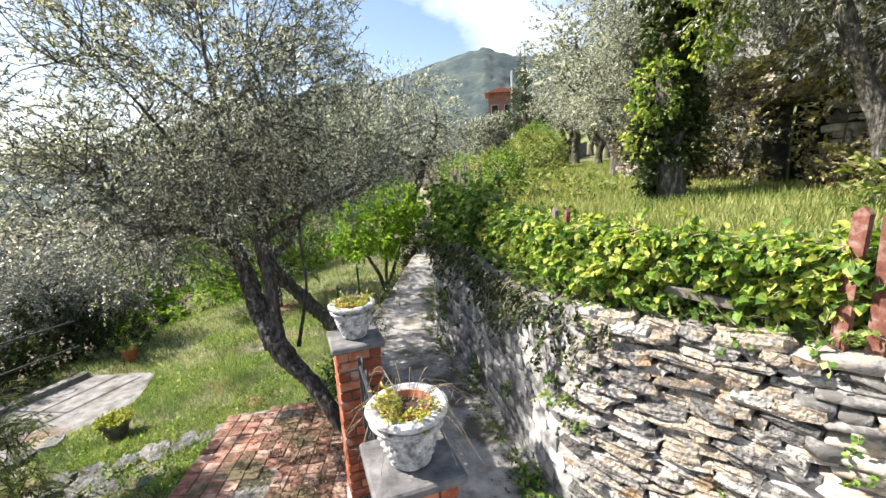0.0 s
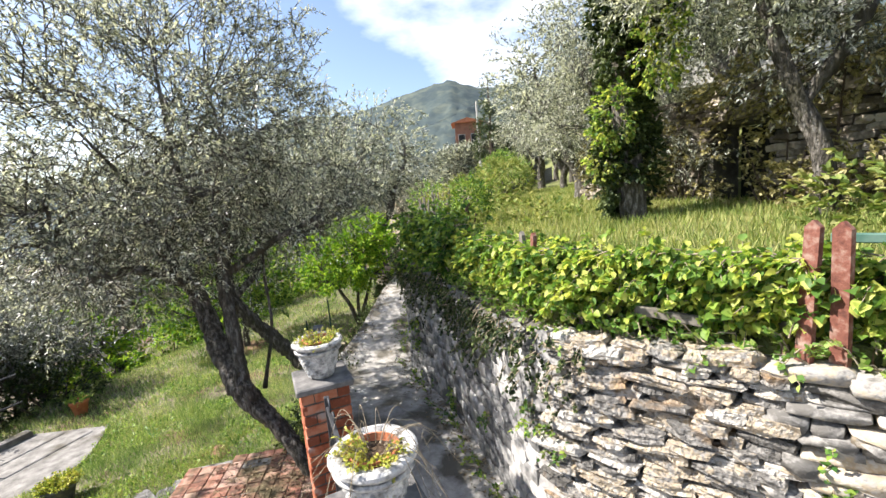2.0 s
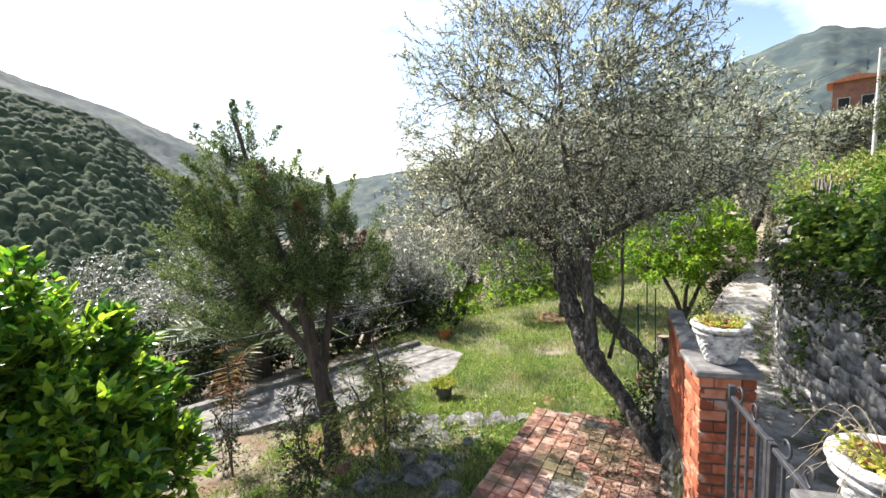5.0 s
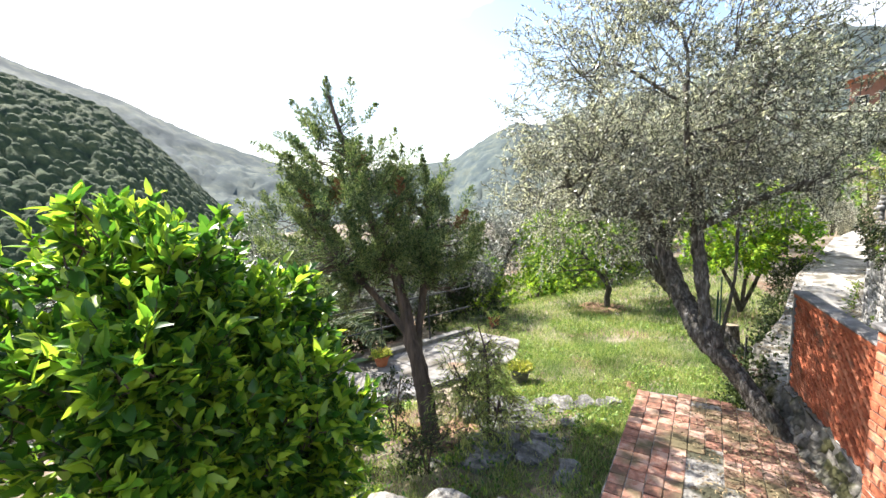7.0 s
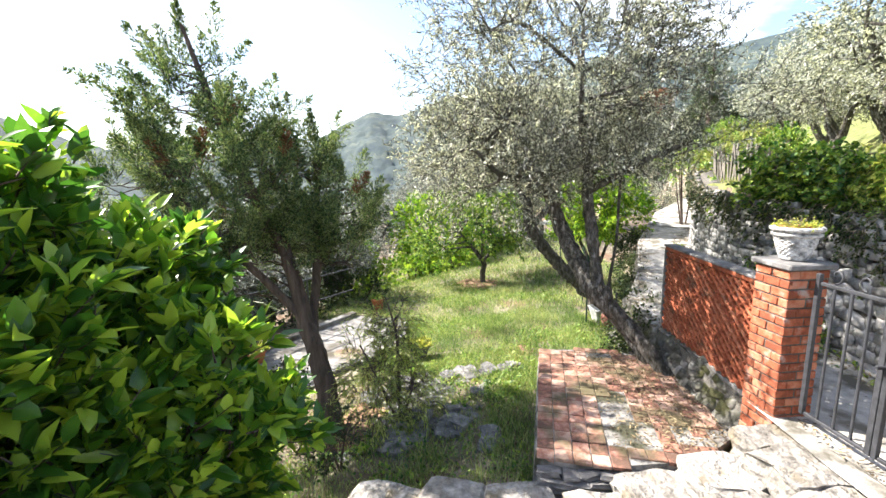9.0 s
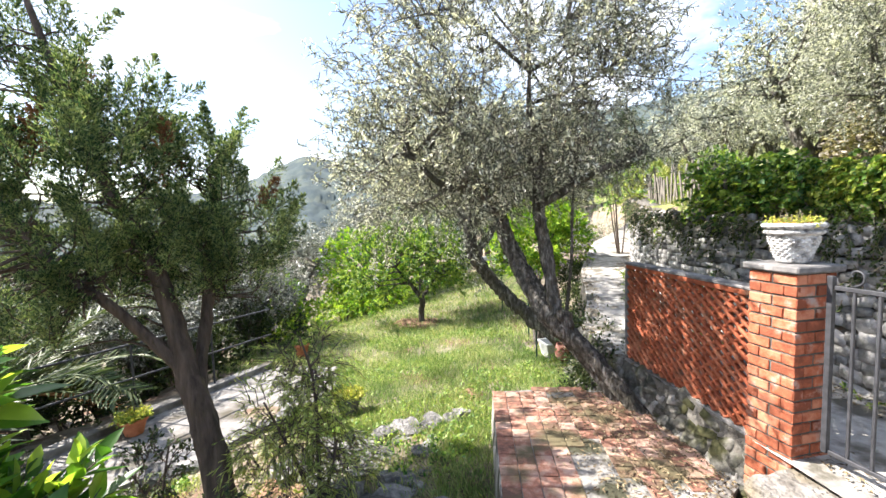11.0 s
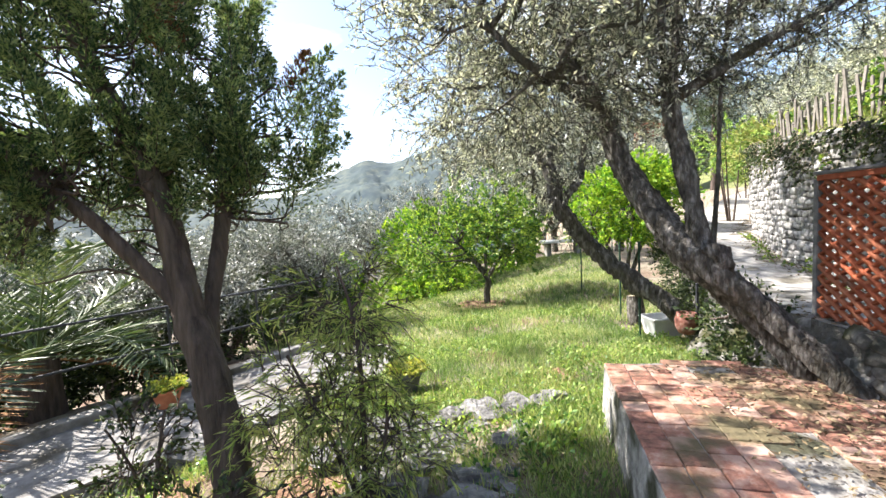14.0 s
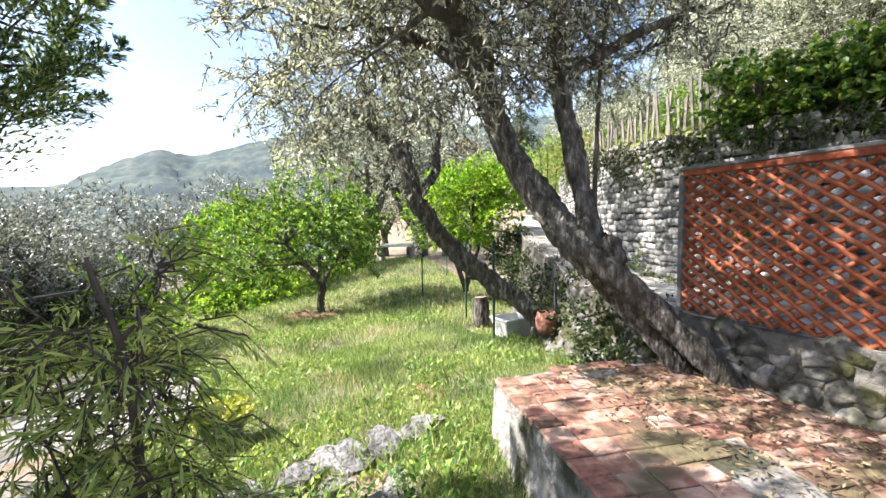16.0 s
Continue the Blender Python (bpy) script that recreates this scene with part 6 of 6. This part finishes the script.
def sample_field(n, x0, x1, y0, y1, rng, scale=1.1, cut=-0.15):
    x, y = rng.uniform(x0, x1, n), rng.uniform(y0, y1, n)
    keep = (x < edge_x(y) - 0.2) & ~in_poly(x, y, PATIO) & ~in_poly(x, y, SLAB)
    keep &= ~((x < -1.9) & (y < 1.75) & (rng.random(n) < 0.72))
    x, y = x[keep], y[keep]
    d = np.array([noise.noise((a * scale, b * scale, 4.0)) for a, b in zip(x, y)])
    k = d > cut + rng.normal(0, 0.1, len(d))
    return x[k], y[k]


def build_grass():
    rng = np.random.default_rng(81)
    root = thing("grass", (0, 0, 0), "fresh green grass and weeds on the lawn", "grass")
    root["kind"] = "stuff"
    for name, n, box_, cut, ln, wd, mat, lean in (("blades", 75000, (-3.6, 0.0, -0.2, 5.0), -0.5, 0.10, 0.006, M_GRASS, 0.5), ("blades", 60000, (-5.5, 1.8, 5.0, 14.0), -0.7, 0.12, 0.012, M_GRASS, 0.5),
                                                  ("blades", 9000, (-3.6, 0.0, -1.0, 3.0), 0.05, 0.16, 0.007, M_DRYGRASS, 0.7), ("blades", 42000, (-3.4, 0.5, 1.2, 8.0), 0.12, 0.09, 0.008, M_DRYGRASS, 0.8), ("weeds", 15000, (-3.4, 0.2, 1.4, 6.0), 0.0, 0.045, 0.02, M_WEED, 1.2),
                                                  ("weeds", 5000, (-3.4, -1.5, -0.2, 1.6), 0.1, 0.05, 0.02, M_CITRUS, 1.2)):
        x, y = sample_field(n, *box_, rng, cut=cut)
        z = garden_z(x, y) - 0.012
        m = Mass()
        way = np.stack([rng.normal(0, lean, len(x)), rng.normal(0, lean, len(x)), np.ones(len(x))], 1)
        if name == "weeds":
            z = z + rng.uniform(0.02, 0.09, len(x))
        v, q = leaf_verts(np.stack([x, y, z], 1), way, ln, wd, rng, 0.2)
        m.add(v, q)
        m.make(name, mat, root)["kind"] = "stuff"
    # tall grass on the upper terrace
    n = 52000
    y = rng.uniform(-3, 12, n)
    x = wall_x(y) + rng.uniform(0.3, 4.2, n)
    m = Mass()
    v, q = leaf_verts(np.stack([x, y, upper_z(x, y) - 0.02], 1), np.stack([rng.normal(0, 0.4, n), rng.normal(0, 0.4, n), np.ones(n)], 1), 0.14, 0.010, rng, 0.2)
    m.add(v, q)
    up = thing("meadow", (0, 0, 0), "yellow-green tall grass on the upper terrace", "grass")
    up["kind"] = "stuff"
    m.make("blades", M_DRYGRASS, up)["kind"] = "stuff"
    # a feathery fennel clump on the lawn, fallen leaves on the paving
    n = 1500
    f = thing("fennel", (-1.75, 3.55, float(garden_z(-1.75, 3.55))), "soft feathery fennel clump on the lawn", "herb")
    m = Mass()
    p = rng.normal(0, 0.11, (n, 3)) * [1, 1, 1.2] + [0, 0, 0.2]
    v, q = leaf_verts(p, p + [0, 0, 0.3], 0.10, 0.003, rng)
    m.add(v, q)
    m.make("fronds", M_GRASS, f)["kind"] = "stuff"
    n = 2600
    x, y = rng.uniform(-1.0, 0.0, n), rng.uniform(-0.2, 1.5, n)
    k = in_poly(x, y, PATIO) & (rng.random(n) < np.clip(1.2 + x, 0.1, 1))
    x, y = x[k], y[k]
    x2 = rng.uniform(0, 1, 2600)
    y2 = rng.uniform(-1.5, 7, 2600)
    e = edge_x(y2)
    side = rng.random(2600) < 0.5
    x3 = np.where(side, e + np.abs(rng.normal(0, 0.12, 2600)), wall_x(y2) - np.abs(rng.normal(0, 0.14, 2600)) - 0.03)
    px, py = np.concatenate([x, x3]), np.concatenate([y, y2])
    pz = np.concatenate([np.full(len(x), 0.034), path_z(y2) + 0.008])
    m = Mass()
    v, q = leaf_verts(np.stack([px, py, pz], 1), np.stack([rng.normal(0, 1, len(px)), rng.normal(0, 1, len(px)), rng.uniform(0, 0.15, len(px))], 1), 0.04, 0.012, rng, 0.2)
    m.add(v, q)
    lit = thing("leaf_litter", (0, 0, 0), "dry fallen olive leaves on the paving", "leaves")
    lit["kind"] = "stuff"
    m.make("leaves", M_LITTER, lit)["kind"] = "stuff"


build_grass()


def build_ground_cover():
    """Tufts, weeds and dead leaves on the bare slope between the steps and the concrete terrace."""
    rng = np.random.default_rng(83)
    root = thing("weeds", (0, 0, 0), "tufts of grass and low weeds among rocks and bare soil", "weeds")
    root["kind"] = "stuff"
    n = 190
    cx, cy = rng.uniform(-5.0, -1.6, n), rng.uniform(-2.4, 1.8, n)
    for name, mat_, share, ln, wd, lean, spread in (("blades", M_GRASS, 0.45, 0.11, 0.007, 0.55, 0.10), ("dry_blades", M_DRYGRASS, 0.3, 0.12, 0.006, 0.8, 0.13), ("leaves", M_CITRUS, 0.25, 0.045, 0.024, 1.2, 0.11)):
        pick = rng.random(n) < share
        x = np.repeat(cx[pick], 90)
        y = np.repeat(cy[pick], 90)
        s = np.repeat(rng.uniform(0.4, 1.6, pick.sum()), 90) * spread
        x, y = x + rng.normal(0, 1, len(x)) * s, y + rng.normal(0, 1, len(x)) * s
        k = (x < edge_x(y) - 0.2) & ~in_poly(x, y, PATIO) & ~in_poly(x, y, SLAB)
        x, y = x[k], y[k]
        z = garden_z(x, y) + (rng.uniform(0.0, 0.08, len(x)) if name == "leaves" else -0.01)
        m = Mass()
        v, q = leaf_verts(np.stack([x, y, z], 1), np.stack([rng.normal(0, lean, len(x)), rng.normal(0, lean, len(x)), np.ones(len(x))], 1), ln, wd, rng, 0.2)
        m.add(v, q)
        m.make(name, mat_, root)["kind"] = "stuff"
    n = 9000
    x, y = rng.uniform(-5.4, -1.5, n), rng.uniform(-2.6, 1.9, n)
    d = np.array([noise.noise((a * 1.4, b * 1.4, 8.0)) for a, b in zip(x, y)])
    k = (d > -0.1) & ~in_poly(x, y, PATIO) & ~in_poly(x, y, SLAB)
    x, y = x[k], y[k]
    m = Mass()
    v, q = leaf_verts(np.stack([x, y, garden_z(x, y) + 0.022], 1), np.stack([rng.normal(0, 1, len(x)), rng.normal(0, 1, len(x)), rng.uniform(-0.1, 0.35, len(x))], 1), 0.045, 0.016, rng, 0.2)
    m.add(v, q)
    lit = thing("leaf_litter", (0, 0, 0), "dry brown fallen leaves on bare soil", "leaves")
    lit["kind"] = "stuff"
    m.make("leaves", M_LITTER, lit)["kind"] = "stuff"


build_ground_cover()


# ---- stones of the retaining wall ----
def stone_kinds(mat, rough, cuts, seeds):
    out = []
    for s in seeds:
        me = bpy.data.meshes.new("stone")
        bm = stone_block((1, 1, 1), s, rough, cuts)
        bm.to_mesh(me)
        bm.free()
        me.materials.append(mat)
        out.append(me)
    return out


def build_wall_stones():
    r = random.Random(23)
    slabs = stone_kinds(M_SLAB, 0.14, 1, range(60, 66))
    rubble = stone_kinds(M_STONE, 0.11, 1, range(70, 76))
    extra = Mass()
    arr = []
    for me in slabs + rubble:
        v = np.array([p.co[:] for p in me.vertices])
        q = np.array([p.vertices[:] for p in me.polygons if len(p.vertices) == 4])
        arr.append((v, q))
    jobs = []
    # dry schist slabs: courses fall towards +y
    tilt = 0.04
    c = 0.15
    while c < 2.3:
        th = r.uniform(0.028, 0.058)
        y = -3.9
        while y < -0.86:
            w = r.choice((r.uniform(0.07, 0.15), r.uniform(0.13, 0.28)))
            yc = y + w / 2
            z = c - tilt * (yc + 0.9) * 1.0
            if path_z(yc) - 0.05 < z < top_z(yc) + 0.02:
                jobs.append((0, yc, z + r.uniform(-0.01, 0.01), w * 1.17, th * r.uniform(0.8, 1.2), -math.degrees(math.atan(tilt)) + r.uniform(-8, 8), r.uniform(-0.04, 0.03)))
            y += w
        c += th * 0.86
    # mortared rubble, then smaller coursed stone
    for y0, y1, h0, h1, w0, w1, spin in ((-0.88, 1.6, 0.075, 0.12, 0.09, 0.2, 20), (1.6, 9.0, 0.05, 0.078, 0.07, 0.17, 7)):
        z = 0.2
        while z < 2.5:
            hgt = r.uniform(h0, h1)
            y = y0 + r.uniform(0, 0.05)
            while y < y1:
                w = r.uniform(w0, w1)
                yc = y + w / 2
                zz = z + r.uniform(-0.2, 0.2) * hgt
                if path_z(yc) - 0.05 < zz < top_z(yc) - 0.02:
                    jobs.append((6, yc, zz, w * 1.04, hgt * r.uniform(0.8, 1.15), r.uniform(-spin, spin), r.uniform(-0.010, 0.008)))
                y += w
            z += hgt * 0.94
    jobs.sort(key=lambda j: (j[1] > 1.2, abs(j[1] + 0.8)))
    count = 0
    for base, y, z, w, h, ang, out in jobs:
        k = base + r.randrange(6)
        dx = float(wall_x(y + 0.1) - wall_x(y - 0.1)) / 0.2
        m = Matrix.Translation((float(wall_x(y)) + out + 0.03, y, z)) @ Matrix.Rotation(-math.atan(dx), 4, "Z") @ Matrix.Rotation(radians(ang), 4, "X") @ Matrix.Diagonal((0.15 if base == 0 else 0.075, w, h, 1))
        if count < 300:
            place_piece("stone", (slabs + rubble)[k], m, WALL)
            count += 1
        else:
            v, q = arr[k]
            mm = np.array(m)
            (extra_slab if base == 0 else extra).add(v @ mm[:3, :3].T + mm[:3, 3], q)
    # rough stones in the bank under the trellis and beside the lawn
    for k in range(420):
        y = r.uniform(-0.05, 3.2)
        f = r.random()
        x0 = float(edge_x(y))
        z1, z0 = float(path_z(y)), float(garden_z(x0 - 0.45, y)) - 0.1
        v, q = arr[6 + r.randrange(6)]
        m = pose(x0 - 0.30 * f ** 1.3 + 0.03, y, z1 + (z0 - z1) * f ** 0.8 - 0.03, r.uniform(-25, 25), 35, r.uniform(-20, 20)) @ Matrix.Diagonal((0.10, r.uniform(0.08, 0.2), r.uniform(0.07, 0.13), 1))
        mm = np.array(m)
        extra_bank.add(v @ mm[:3, :3].T + mm[:3, 3], q)
    extra_bank.make("bank_rubble", M_BANKSTONE, WALL)["kind"] = "stuff"
    extra.make("rubble", M_RUBBLE, WALL)["kind"] = "stuff"
    extra_slab.make("slabs", M_SLABS, WALL)["kind"] = "stuff"


extra_slab, extra_bank = Mass(), Mass()
M_BANKSTONE = material("mossy_bank_stone", [(0.045, 0.045, 0.035), (0.12, 0.115, 0.10), (0.26, 0.25, 0.23)], 11.0, 0.95, 0.9, 40, per="island", spread=0.3, second=(0.06, 0.06, 0.025), second_scale=3, second_at=(0.5, 0.6))
M_RUBBLE = material("grey_rubble_joined", [(0.11, 0.11, 0.105), (0.27, 0.265, 0.25), (0.45, 0.435, 0.41)], 14.0, 0.9, 0.7, 45, per="island", spread=0.4)
M_SLABS = material("schist_slab_joined", [(0.12, 0.115, 0.105), (0.29, 0.28, 0.26), (0.38, 0.31, 0.215), (0.47, 0.45, 0.41)], 16.0, 0.85, 0.7, 50, per="island", spread=0.5)
build_wall_stones()


# ---- tiles of the brick terrace ----
def build_tiles():
    kinds = [brick_mesh("tile", (0.126, 0.116, 0.03), M_TILE, 0.005, seed=80 + s) for s in range(4)]
    r = random.Random(31)
    ax = Vector((0.165, 0.986, 0))       # along the left edge
    bx = Vector((0.986, -0.165, 0))
    o = Vector((-1.57, -0.30, 0))
    for j in range(17):
        for i in range(14):
            p = o + bx * (0.066 + i * 0.131) + ax * (0.062 + j * 0.1215)
            if not in_poly(np.array([p.x]), np.array([p.y]), PATIO)[0]:
                continue
            u, v = p.x, p.y
            if -0.95 < u < -0.62 and -0.15 < v < 0.62 or (u > -0.45 and v < 0.15 and r.random() < 0.5) or (j > 14 and r.random() < 0.25):
                continue
            turn = pose(p.x, p.y, 0.012 + r.uniform(-0.005, 0.005), r.uniform(-1.4, 1.4), r.uniform(-1.4, 1.4), -9.5 + r.uniform(-1.5, 1.5))
            place_piece("tile", kinds[r.randrange(4)], turn, TERRACE)


build_tiles()
